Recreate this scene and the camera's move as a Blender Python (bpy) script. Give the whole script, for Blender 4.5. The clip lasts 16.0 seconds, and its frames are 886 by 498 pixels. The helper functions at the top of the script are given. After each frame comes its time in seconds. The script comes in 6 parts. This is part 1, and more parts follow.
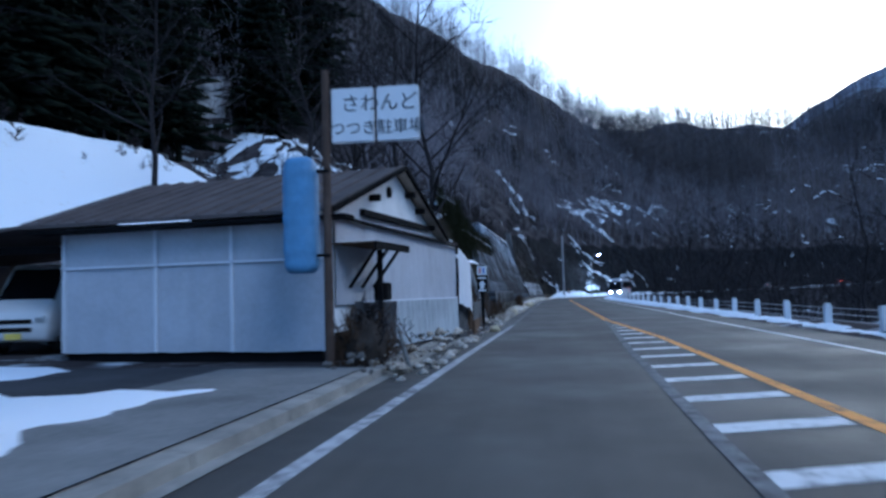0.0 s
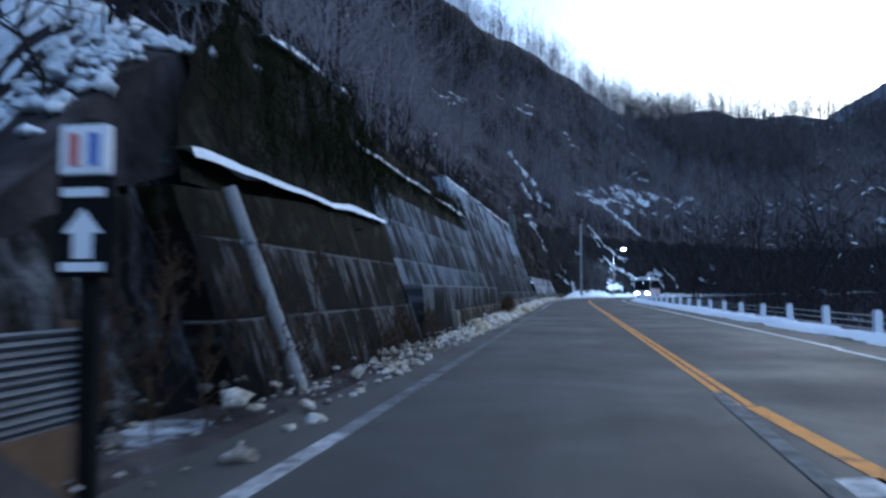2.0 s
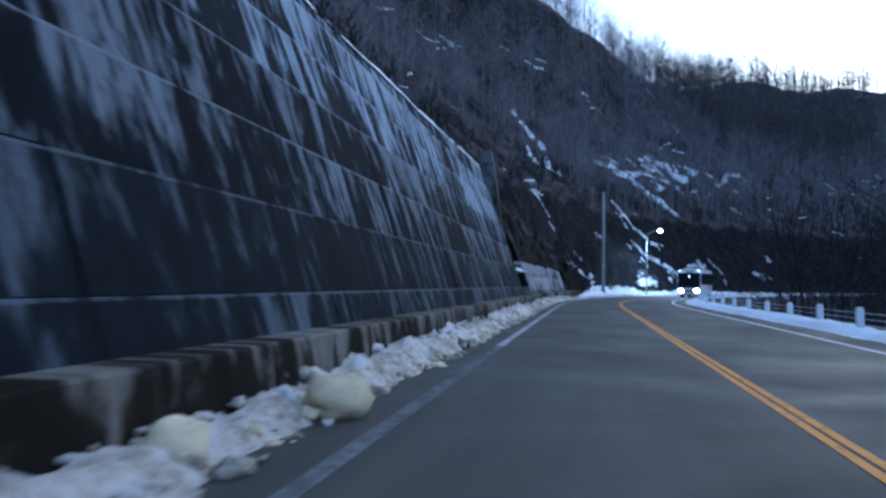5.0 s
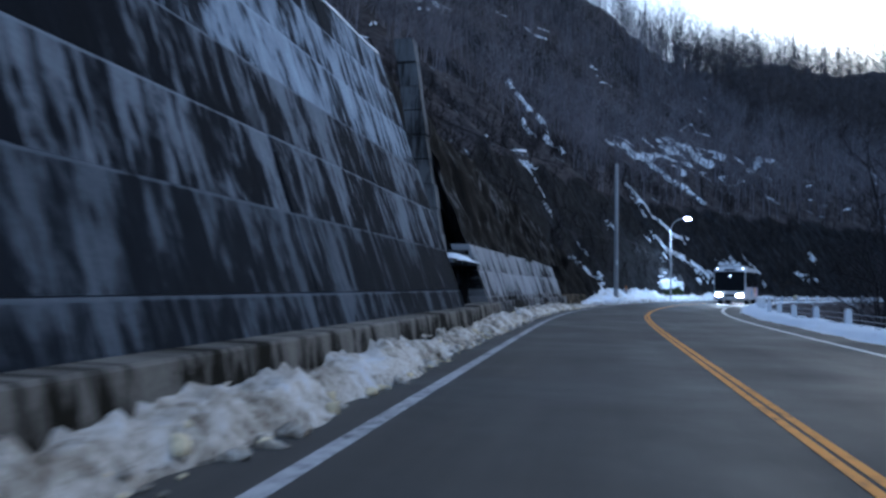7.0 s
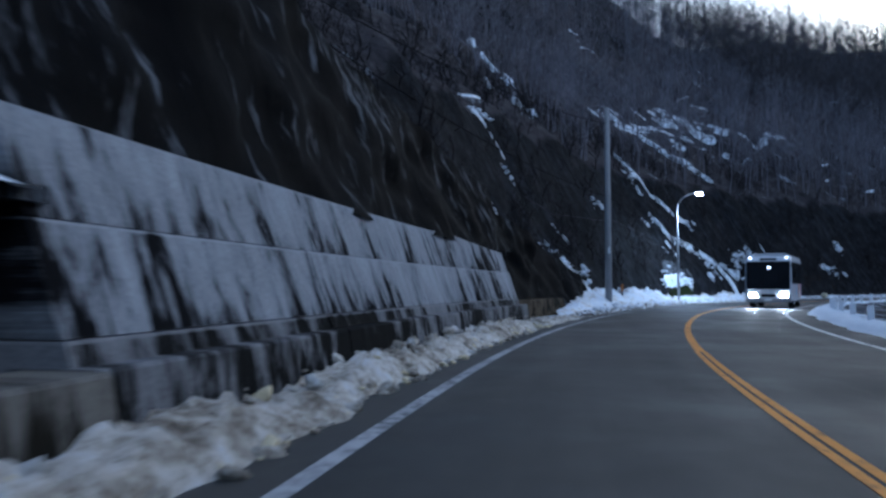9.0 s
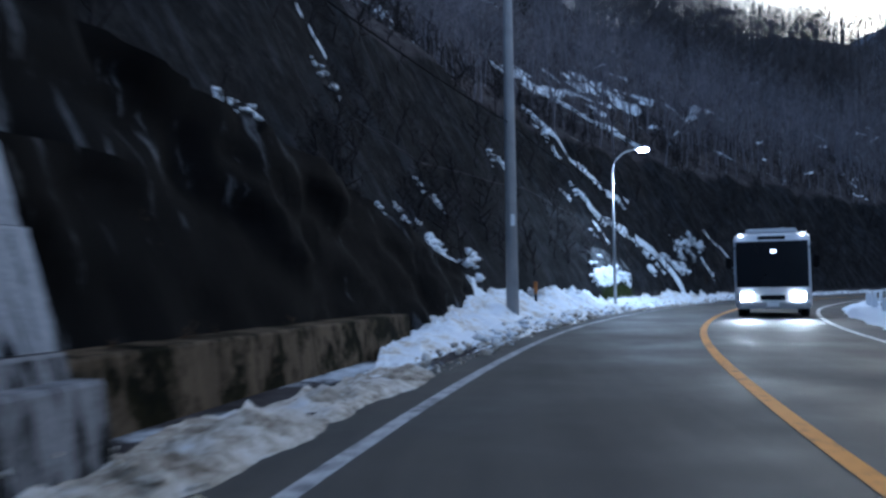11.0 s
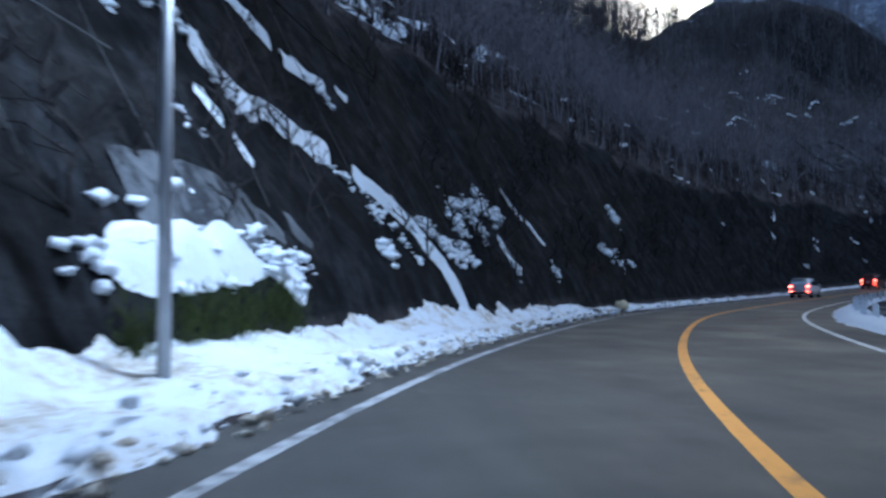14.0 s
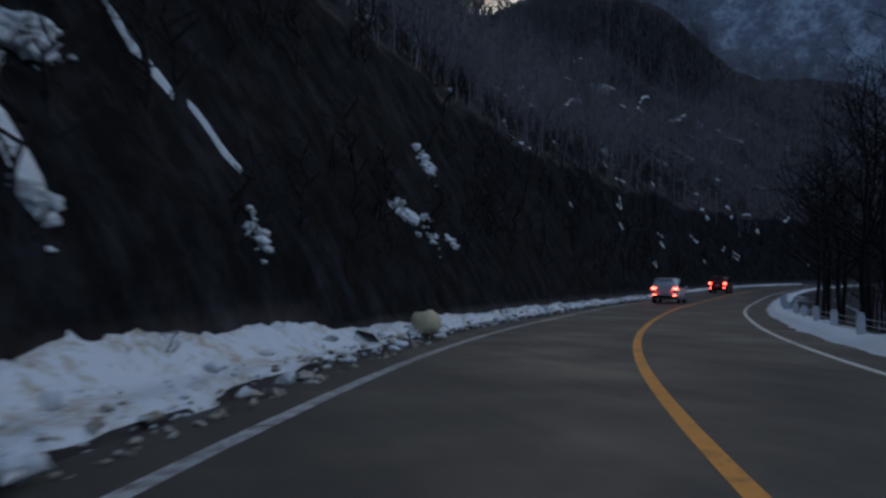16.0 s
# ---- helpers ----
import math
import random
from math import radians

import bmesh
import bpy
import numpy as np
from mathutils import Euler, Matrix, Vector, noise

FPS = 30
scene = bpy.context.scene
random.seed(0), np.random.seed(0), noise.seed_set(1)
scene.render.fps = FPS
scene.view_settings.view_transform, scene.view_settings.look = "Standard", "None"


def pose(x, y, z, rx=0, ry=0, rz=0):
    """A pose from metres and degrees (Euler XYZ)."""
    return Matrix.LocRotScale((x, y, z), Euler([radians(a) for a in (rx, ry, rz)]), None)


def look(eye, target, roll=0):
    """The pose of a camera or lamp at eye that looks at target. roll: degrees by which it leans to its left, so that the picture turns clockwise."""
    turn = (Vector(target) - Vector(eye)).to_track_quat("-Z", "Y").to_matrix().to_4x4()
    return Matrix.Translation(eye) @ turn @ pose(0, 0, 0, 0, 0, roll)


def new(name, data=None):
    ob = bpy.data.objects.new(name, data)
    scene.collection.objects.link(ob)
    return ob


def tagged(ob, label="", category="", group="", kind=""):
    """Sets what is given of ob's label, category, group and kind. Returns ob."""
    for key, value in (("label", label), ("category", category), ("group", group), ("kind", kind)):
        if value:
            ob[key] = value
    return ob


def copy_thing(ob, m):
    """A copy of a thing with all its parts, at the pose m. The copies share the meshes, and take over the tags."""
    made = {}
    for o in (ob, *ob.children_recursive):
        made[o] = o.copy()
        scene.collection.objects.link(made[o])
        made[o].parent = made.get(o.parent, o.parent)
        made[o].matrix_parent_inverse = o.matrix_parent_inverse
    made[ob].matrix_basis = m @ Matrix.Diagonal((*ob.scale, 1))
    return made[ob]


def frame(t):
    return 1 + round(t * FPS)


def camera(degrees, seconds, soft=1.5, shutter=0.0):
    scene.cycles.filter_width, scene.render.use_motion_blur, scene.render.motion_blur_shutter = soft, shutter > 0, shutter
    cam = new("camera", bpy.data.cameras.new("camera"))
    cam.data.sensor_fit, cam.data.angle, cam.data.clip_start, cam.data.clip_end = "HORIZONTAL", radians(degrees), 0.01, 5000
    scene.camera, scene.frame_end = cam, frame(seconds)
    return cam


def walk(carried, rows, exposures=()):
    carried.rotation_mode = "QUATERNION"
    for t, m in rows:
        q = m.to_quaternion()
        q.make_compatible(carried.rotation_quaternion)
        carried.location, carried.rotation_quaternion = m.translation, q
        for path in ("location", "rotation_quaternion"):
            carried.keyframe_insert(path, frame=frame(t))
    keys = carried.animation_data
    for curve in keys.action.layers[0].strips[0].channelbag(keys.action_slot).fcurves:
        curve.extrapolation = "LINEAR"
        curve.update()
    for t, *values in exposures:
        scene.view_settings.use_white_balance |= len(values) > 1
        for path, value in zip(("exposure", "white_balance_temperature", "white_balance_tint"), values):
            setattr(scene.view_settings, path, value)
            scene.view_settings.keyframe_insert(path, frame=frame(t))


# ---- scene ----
cam = camera(60.2, 16.0, soft=2.7, shutter=0.3)
PATH = [
    (0, (-0.306, 2.903, 1.177), (-0.59, 4.879, 1.296), -1.6),
    (0.5, (-0.157, 8.268, 1.178), (-0.462, 10.242, 1.273), -0.8),
    (1, (-0.008, 13.572, 1.185), (-0.31, 15.546, 1.301), -0.6),
    (1.5, (0.078, 18.822, 1.147), (-0.211, 20.798, 1.26), -0.6),
    (2, (0.004, 24.042, 1.142), (-0.327, 26.011, 1.251), -0.1),
    (2.5, (-0.169, 29.316, 1.252), (-0.505, 31.285, 1.361), -0.0),
    (3, (-0.108, 34.839, 1.251), (-0.447, 36.808, 1.35), 0.5),
    (3.5, (0.038, 40.58, 1.12), (-0.317, 42.546, 1.228), 0.4),
    (4, (-0.058, 46.294, 1.127), (-0.422, 48.258, 1.227), -0.4),
    (4.5, (-0.196, 51.976, 1.087), (-0.57, 53.939, 1.181), 0.3),
    (5, (-0.215, 57.499, 1.172), (-0.587, 59.462, 1.262), 0.8),
    (5.2, (-0.238, 59.552, 1.141), (-0.582, 61.519, 1.247), 0.8),
    (7.3, (0.011, 80.804, 1.175), (-0.39, 82.761, 1.264), 0.9),
    (7.5, (0.004, 82.872, 1.178), (-0.387, 84.832, 1.252), 1.1),
    (8, (-0.034, 88.171, 1.187), (-0.431, 90.129, 1.268), 0.4),
    (8.5, (-0.121, 92.528, 1.23), (-0.487, 94.493, 1.316), 0.8),
    (9, (-0.062, 97.136, 1.196), (-0.417, 99.102, 1.296), -0.0),
    (11.3, (1.194, 119.668, 1.253), (1.118, 121.664, 1.352), -0.7),
    (11.5, (1.528, 121.656, 1.261), (1.488, 123.653, 1.363), -0.7),
    (12, (2.575, 126.631, 1.198), (2.635, 128.626, 1.32), -0.9),
    (12.5, (3.644, 131.562, 1.198), (3.766, 133.555, 1.319), -1.7),
    (13, (4.836, 136.561, 1.212), (5.077, 138.542, 1.339), -1.4),
    (13.5, (6.268, 141.764, 1.245), (6.601, 143.733, 1.36), -0.5),
    (14, (8.215, 147.073, 1.179), (8.641, 149.024, 1.286), -0.5),
    (14.5, (10.244, 152.111, 1.192), (10.826, 154.021, 1.307), 0.3),
    (15, (12.493, 156.989, 1.162), (13.149, 158.875, 1.262), 0.9),
    (15.5, (14.881, 161.385, 1.182), (15.649, 163.228, 1.296), 0.7),
    (16, (17.53, 165.842, 1.191), (18.385, 167.648, 1.283), 1.2),
]
LIGHT = [(0, 0.85, 4470, 6), (3, 0.87, 4620, 6), (5, 0.83, 4400, 6), (7.5, 0.52, 4680, 6), (9, 0.38, 4680, 6), (11.3, 0.6, 4800, 6), (12.5, 0.95, 4900, 6), (13, 1.0, 5100, 6), (14, 0.5, 4900, 6), (15, 0.2, 5050, 6), (15.5, -0.05, 4850, 6), (16, -0.35, 5350, 6)]
walk(cam, [(t, look(eye, target, roll)) for t, eye, target, roll in PATH], LIGHT)

# ---- world and light ----
world = bpy.data.worlds.new("world")
scene.world = world
world.use_nodes = True
wn = world.node_tree
sky = wn.nodes.new("ShaderNodeTexSky")
sky.sky_type = "NISHITA"
sky.sun_disc = False
sky.sun_elevation, sky.sun_rotation = radians(16), radians(40)
sky.air_density, sky.dust_density, sky.ozone_density = 1.0, 5.0, 1.5
bg = wn.nodes["Background"]
bg.inputs["Strength"].default_value = 0.15
wn.links.new(sky.outputs["Color"], bg.inputs["Color"])
sun = new("sun", bpy.data.lights.new("sun", "SUN"))
sun.data.energy, sun.data.angle, sun.data.color = 0.5, radians(25), (1.0, 0.95, 0.9)
sun.matrix_world = look((60, 60, 60), (20, 110, 0))


# ---- materials ----
def nodes_of(name, rough=0.8, metal=0.0):
    m = bpy.data.materials.new(name)
    m.use_nodes = True
    nt = m.node_tree
    b = nt.nodes["Principled BSDF"]
    b.inputs["Roughness"].default_value = rough
    b.inputs["Metallic"].default_value = metal
    b.inputs["Specular IOR Level"].default_value = 0.5 if rough < 0.6 else 0.04
    return m, nt, b


def noise_node(nt, scale, detail=6.0, vec=None, rough=0.6, dist=0.0):
    n = nt.nodes.new("ShaderNodeTexNoise")
    n.inputs["Scale"].default_value = scale
    n.inputs["Detail"].default_value = detail
    n.inputs["Roughness"].default_value = rough
    n.inputs["Distortion"].default_value = dist
    if vec is None:
        g = nt.nodes.new("ShaderNodeNewGeometry")
        vec = g.outputs["Position"]
    nt.links.new(vec, n.inputs["Vector"])
    return n.outputs["Fac"]


def stretch(nt, scale):
    g = nt.nodes.new("ShaderNodeNewGeometry")
    mp = nt.nodes.new("ShaderNodeMapping")
    mp.inputs["Scale"].default_value = scale
    nt.links.new(g.outputs["Position"], mp.inputs["Vector"])
    return mp.outputs["Vector"]


def ramp(nt, fac, stops):
    r = nt.nodes.new("ShaderNodeValToRGB")
    els = r.color_ramp.elements
    while len(els) < len(stops):
        els.new(0.5)
    for e, (p, c) in zip(els, stops):
        e.position = p
        e.color = (*c, 1) if len(c) == 3 else c
    nt.links.new(fac, r.inputs["Fac"])
    return r.outputs["Color"]


def mix(nt, fac, a, b):
    m = nt.nodes.new("ShaderNodeMix")
    m.data_type = "RGBA"
    for sock, v in ((m.inputs["Factor"], fac), (m.inputs["A"], a), (m.inputs["B"], b)):
        if isinstance(v, (int, float)):
            sock.default_value = v
        elif isinstance(v, tuple):
            sock.default_value = (*v, 1)
        else:
            nt.links.new(v, sock)
    return m.outputs["Result"]


def calc(nt, op, a, b=0.0):
    m = nt.nodes.new("ShaderNodeMath")
    m.operation = op
    m.use_clamp = op in ("ADD", "SUBTRACT", "MULTIPLY")
    for sock, v in zip(m.inputs, (a, b)):
        if isinstance(v, (int, float)):
            sock.default_value = v
        else:
            nt.links.new(v, sock)
    return m.outputs[0]


def bump(nt, b, height, strength=0.4, distance=0.05):
    n = nt.nodes.new("ShaderNodeBump")
    n.inputs["Strength"].default_value = strength
    n.inputs["Distance"].default_value = distance
    nt.links.new(height, n.inputs["Height"])
    nt.links.new(n.outputs["Normal"], b.inputs["Normal"])


def plain(name, c, rough=0.7, metal=0.0, var=0.25, scale=3.0, relief=0.15):
    m, nt, b = nodes_of(name, rough, metal)
    big = noise_node(nt, scale)
    fine = noise_node(nt, scale * 14)
    f = calc(nt, "ADD", calc(nt, "MULTIPLY", big, 0.65), calc(nt, "MULTIPLY", fine, 0.35))
    lo = tuple(x * (1 - var) for x in c)
    hi = tuple(min(1, x * (1 + var)) for x in c)
    nt.links.new(ramp(nt, f, [(0.3, lo), (0.7, hi)]), b.inputs["Base Color"])
    if relief:
        bump(nt, b, fine, relief, 0.02)
    return m


def glow(name, c, strength):
    m, nt, b = nodes_of(name, 0.3)
    b.inputs["Base Color"].default_value = (*c, 1)
    b.inputs["Emission Color"].default_value = (*c, 1)
    b.inputs["Emission Strength"].default_value = strength
    return m


def make_asphalt():
    m, nt, b = nodes_of("asphalt", 0.75)
    tracks = noise_node(nt, 1.0, 5, stretch(nt, (1.1, 0.06, 1)))
    blotch = noise_node(nt, 0.35, 6)
    grain = noise_node(nt, 90, 3)
    f = calc(nt, "ADD", calc(nt, "MULTIPLY", tracks, 0.5), calc(nt, "MULTIPLY", blotch, 0.35))
    f = calc(nt, "ADD", f, calc(nt, "MULTIPLY", grain, 0.15))
    nt.links.new(ramp(nt, f, [(0.32, (0.029, 0.028, 0.026)), (0.5, (0.050, 0.047, 0.043)), (0.68, (0.082, 0.076, 0.067))]), b.inputs["Base Color"])
    nt.links.new(ramp(nt, blotch, [(0.35, (0.55,) * 3), (0.65, (0.85,) * 3)]), b.inputs["Roughness"])
    b.inputs["Specular IOR Level"].default_value = 0.25
    bump(nt, b, grain, 0.35, 0.01)
    return m


def make_paint(name, c, wear_lo=0.36, wear_hi=0.5):
    m, nt, b = nodes_of(name, 0.65)
    wear = noise_node(nt, 4.5, 8, None, 0.75)
    big = noise_node(nt, 0.6, 4)
    f = calc(nt, "ADD", calc(nt, "MULTIPLY", wear, 0.7), calc(nt, "MULTIPLY", big, 0.3))
    nt.links.new(ramp(nt, f, [(wear_lo, (0.07, 0.07, 0.07)), (wear_hi, c), (0.8, tuple(min(1, x * 1.12) for x in c))]), b.inputs["Base Color"])
    return m


def make_snow(name="snow", dirt=0.35, tint=(0.80, 0.84, 0.90), soil=(0.13, 0.105, 0.08)):
    m, nt, b = nodes_of(name, 0.6)
    big = noise_node(nt, 0.9, 6)
    grit = noise_node(nt, 11, 8, None, 0.75)
    crumb = noise_node(nt, 3.4, 6, None, 0.7)
    f = calc(nt, "ADD", calc(nt, "MULTIPLY", big, 0.35), calc(nt, "MULTIPLY", grit, 0.30))
    f = calc(nt, "ADD", f, calc(nt, "MULTIPLY", crumb, 0.35))
    edge = 0.30 + 0.3 * dirt
    nt.links.new(ramp(nt, f, [(edge - 0.10, soil), (edge - 0.02, (0.42, 0.38, 0.32)), (edge + 0.03, (0.60, 0.57, 0.52)), (edge + 0.09, tint)]), b.inputs["Base Color"])
    bump(nt, b, calc(nt, "ADD", calc(nt, "MULTIPLY", grit, 0.5), calc(nt, "MULTIPLY", crumb, 0.5)), 0.8, 0.10)
    return m


def make_concrete(name, dark, light, streaky=True, moss=0.0, lo=0.40):
    m, nt, b = nodes_of(name, 0.85)
    streak = noise_node(nt, 1.0, 9, stretch(nt, (1.7, 1.7, 0.30)), 0.68, 0.8)
    runs = noise_node(nt, 1.0, 8, stretch(nt, (6.5, 6.5, 0.55)), 0.7, 0.5)
    blot = noise_node(nt, 0.33, 6, None, 0.65)
    grain = noise_node(nt, 26, 5)
    if streaky:
        f = calc(nt, "ADD", calc(nt, "MULTIPLY", streak, 0.42), calc(nt, "MULTIPLY", runs, 0.30))
        f = calc(nt, "ADD", f, calc(nt, "MULTIPLY", blot, 0.22))
    else:
        f = calc(nt, "ADD", calc(nt, "MULTIPLY", blot, 0.5), calc(nt, "MULTIPLY", streak, 0.4))
    f = calc(nt, "ADD", f, calc(nt, "MULTIPLY", grain, 0.08))
    info = nt.nodes.new("ShaderNodeObjectInfo")
    f = calc(nt, "ADD", f, calc(nt, "MULTIPLY", info.outputs["Random"], 0.035))
    mid = tuple((a * 0.72 + c * 0.28) for a, c in zip(dark, light))
    col = ramp(nt, f, [(lo, dark), (lo + 0.045, mid), (lo + 0.085, light), (lo + 0.17, tuple(min(1, x * 1.4) for x in light))])
    if moss:
        mm = ramp(nt, noise_node(nt, 1.3, 7, stretch(nt, (1, 1, 0.7)), 0.7), [(0.62 - moss * 0.3, (0, 0, 0)), (0.72 - moss * 0.3, (1, 1, 1))])
        col = mix(nt, mm, col, ramp(nt, noise_node(nt, 2.6, 8, None, 0.75), [(0.38, (0.001, 0.0012, 0.001)), (0.5, (0.004, 0.004, 0.002)), (0.6, (0.010, 0.009, 0.004)), (0.72, (0.017, 0.013, 0.007))]))
    nt.links.new(col, b.inputs["Base Color"])
    bump(nt, b, calc(nt, "ADD", calc(nt, "MULTIPLY", grain, 0.5), calc(nt, "MULTIPLY", runs, 0.5)), 0.5, 0.03)
    return m


def free(nt, op, a, b=0.0):
    m = nt.nodes.new("ShaderNodeMath")
    m.operation = op
    for sock, v in zip(m.inputs, (a, b)):
        if isinstance(v, (int, float)):
            sock.default_value = v
        else:
            nt.links.new(v, sock)
    return m.outputs[0]


def make_banded(name, dark, light, band, lo, hang=0.035, fine=6.0, paler=None, warp=1.0):
    """Cast bands: lime and soot hang down in runs from each joint."""
    m, nt, b = nodes_of(name, 0.85)
    g = nt.nodes.new("ShaderNodeNewGeometry")
    sep = nt.nodes.new("ShaderNodeSeparateXYZ")
    nt.links.new(g.outputs["Position"], sep.inputs[0])
    level = free(nt, "DIVIDE", sep.outputs["Z"], band)
    row, v = free(nt, "FLOOR", level), free(nt, "FRACT", level)

    def along(fy, fz, fr):
        c = nt.nodes.new("ShaderNodeCombineXYZ")
        nt.links.new(free(nt, "MULTIPLY", sep.outputs["Y"], fy), c.inputs["X"])
        nt.links.new(free(nt, "MULTIPLY", sep.outputs["Z"], fz), c.inputs["Y"])
        nt.links.new(free(nt, "MULTIPLY", row, fr), c.inputs["Z"])
        return c.outputs["Vector"]

    broad = noise_node(nt, 1.0, 3, along(1.5, 0.45, 0.35), 0.64, 0.6 * warp)
    runs = noise_node(nt, 1.0, 7, along(fine, 0.5, 0.5), 0.68, 0.4 * warp)
    blot = noise_node(nt, 0.28, 5, None, 0.6)
    chips = noise_node(nt, 1.0, 8, along(3.0, 1.2, 0.2), 0.7, 0.8 * warp)
    grain = noise_node(nt, 30, 5)
    f = free(nt, "MULTIPLY", broad, 0.34)
    for tex, w in ((runs, 0.26), (blot, 0.20), (chips, 0.24), (v, hang)):
        f = free(nt, "ADD", f, free(nt, "MULTIPLY", tex, w))
    if paler:
        f = free(nt, "ADD", f, ramp(nt, free(nt, "DIVIDE", sep.outputs["Y"], 100.0), [(paler[0] / 100, (0,) * 3), (paler[1] / 100, (paler[2],) * 3)]))
    info = nt.nodes.new("ShaderNodeObjectInfo")
    f = free(nt, "ADD", f, free(nt, "MULTIPLY", info.outputs["Random"], 0.03))
    # Lime and the skylight caught by each ledge, painted as a paler edge.
    lip = ramp(nt, v, [(0.0, (0,) * 3), (0.955, (0,) * 3), (0.975, (0.06,) * 3)])
    f = free(nt, "ADD", f, lip)
    mid = tuple(a * 0.6 + c * 0.4 for a, c in zip(dark, light))
    soot = tuple(x * 1.5 for x in dark)
    col = ramp(nt, f, [(lo - 0.08, dark), (lo - 0.01, soot), (lo + 0.012, mid), (lo + 0.04, light), (lo + 0.14, tuple(min(1, x * 1.45) for x in light))])
    col = mix(nt, ramp(nt, grain, [(0.3, (0.35,) * 3), (0.6, (0.0,) * 3)]), col, soot)
    nt.links.new(col, b.inputs["Base Color"])
    bump(nt, b, free(nt, "ADD", free(nt, "MULTIPLY", chips, 0.6), free(nt, "MULTIPLY", runs, 0.4)), 0.6, 0.04)
    return m


def make_ground():
    m, nt, b = nodes_of("woodland_ground", 0.95)
    g = nt.nodes.new("ShaderNodeNewGeometry")
    leaf = noise_node(nt, 1.2, 9, None, 0.7)
    big = noise_node(nt, 0.08, 5)
    rock = noise_node(nt, 0.8, 8, stretch(nt, (0.6, 1.5, 0.14)), 0.7)
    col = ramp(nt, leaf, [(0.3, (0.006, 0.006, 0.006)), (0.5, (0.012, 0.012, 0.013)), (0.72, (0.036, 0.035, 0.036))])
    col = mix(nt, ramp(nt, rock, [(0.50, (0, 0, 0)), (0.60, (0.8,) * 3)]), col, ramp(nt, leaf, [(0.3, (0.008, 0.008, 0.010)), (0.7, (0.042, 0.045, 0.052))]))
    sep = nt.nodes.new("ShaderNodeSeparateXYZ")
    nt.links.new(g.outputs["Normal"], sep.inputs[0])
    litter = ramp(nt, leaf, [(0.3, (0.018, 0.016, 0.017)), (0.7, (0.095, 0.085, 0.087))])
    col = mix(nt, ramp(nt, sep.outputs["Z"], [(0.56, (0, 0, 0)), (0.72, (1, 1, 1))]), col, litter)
    sn = noise_node(nt, 0.33, 9, stretch(nt, (1, 1, 0.8)), 0.72)
    sn = calc(nt, "ADD", calc(nt, "MULTIPLY", sn, 0.7), calc(nt, "MULTIPLY", big, 0.3))
    sn = calc(nt, "ADD", sn, calc(nt, "MULTIPLY", calc(nt, "SUBTRACT", sep.outputs["Z"], 0.55), 0.35))
    fac = ramp(nt, sn, [(0.675, (0, 0, 0)), (0.74, (0.8, 0.8, 0.8))])
    col = mix(nt, fac, col, (0.70, 0.76, 0.84))
    nt.links.new(col, b.inputs["Base Color"])
    bump(nt, b, leaf, 0.8, 0.25)
    return m


M_ASPHALT = make_asphalt()
M_WHITE = make_paint("white_road_paint", (0.62, 0.62, 0.62))
M_WORN = make_paint("worn_white_road_paint", (0.20, 0.20, 0.21), 0.42, 0.6)
M_ORANGE = make_paint("orange_road_paint", (0.66, 0.30, 0.07), 0.35, 0.48)
M_SNOW = make_snow("clean_snow", 0.12)
M_DIRTY = make_snow("dirty_snow", 0.70, (0.62, 0.63, 0.66))
M_CRUST = make_snow("crusted_snow", 0.38)
M_WALL = make_concrete("stained_concrete", (0.006, 0.007, 0.009), (0.15, 0.165, 0.19), True, 0, 0.50)
M_BLACK = make_concrete("blackened_concrete", (0.004, 0.004, 0.005), (0.085, 0.09, 0.10), True, 0.15, 0.525)
M_LOW = make_concrete("pale_stained_concrete", (0.010, 0.010, 0.011), (0.28, 0.29, 0.31), True, 0, 0.475)
M_MOSS = make_concrete("mossy_concrete", (0.003, 0.003, 0.002), (0.022, 0.022, 0.018), True, 0.8)
M_APRON = plain("apron_concrete", (0.17, 0.17, 0.165), 0.85, 0, 0.4, 0.9)
M_YARD = plain("yard_asphalt", (0.055, 0.055, 0.058), 0.85, 0, 0.35, 0.8)
M_KERB = plain("kerb_concrete", (0.24, 0.23, 0.21), 0.85, 0, 0.4, 1.5)
M_GROUND = make_ground()
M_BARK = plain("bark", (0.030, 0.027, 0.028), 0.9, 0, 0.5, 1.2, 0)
# Distance haze on the hillside is painted in as paler, bluer bark.
M_HAZEBARK = plain("hazed_bark", (0.20, 0.188, 0.21), 0.9, 0, 0.5, 0.3, 0)
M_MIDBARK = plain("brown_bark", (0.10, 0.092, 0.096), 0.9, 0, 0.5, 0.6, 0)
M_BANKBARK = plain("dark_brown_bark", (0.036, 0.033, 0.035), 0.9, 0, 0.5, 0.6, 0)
M_NEEDLE = plain("dark_needles", (0.010, 0.014, 0.010), 0.9, 0, 0.5, 2.0, 0)
M_GALV = plain("galvanised_steel", (0.36, 0.37, 0.39), 0.5, 0.6, 0.2)
M_POLE = plain("pole_concrete", (0.30, 0.30, 0.31), 0.8, 0, 0.2, 2.0)
# For black parts; also near-black colour standing in for shade in recesses.
M_DARK = plain("black_parts_and_shade", (0.010, 0.010, 0.011), 0.85)
M_WOOD = plain("weathered_wood", (0.11, 0.075, 0.05), 0.85, 0, 0.45, 3.0)
M_BROWNPOLE = plain("rusty_pole", (0.085, 0.062, 0.05), 0.8, 0, 0.4, 4.0)
M_ROCK = plain("grey_rock", (0.10, 0.095, 0.09), 0.9, 0, 0.5, 2.5, 0.5)
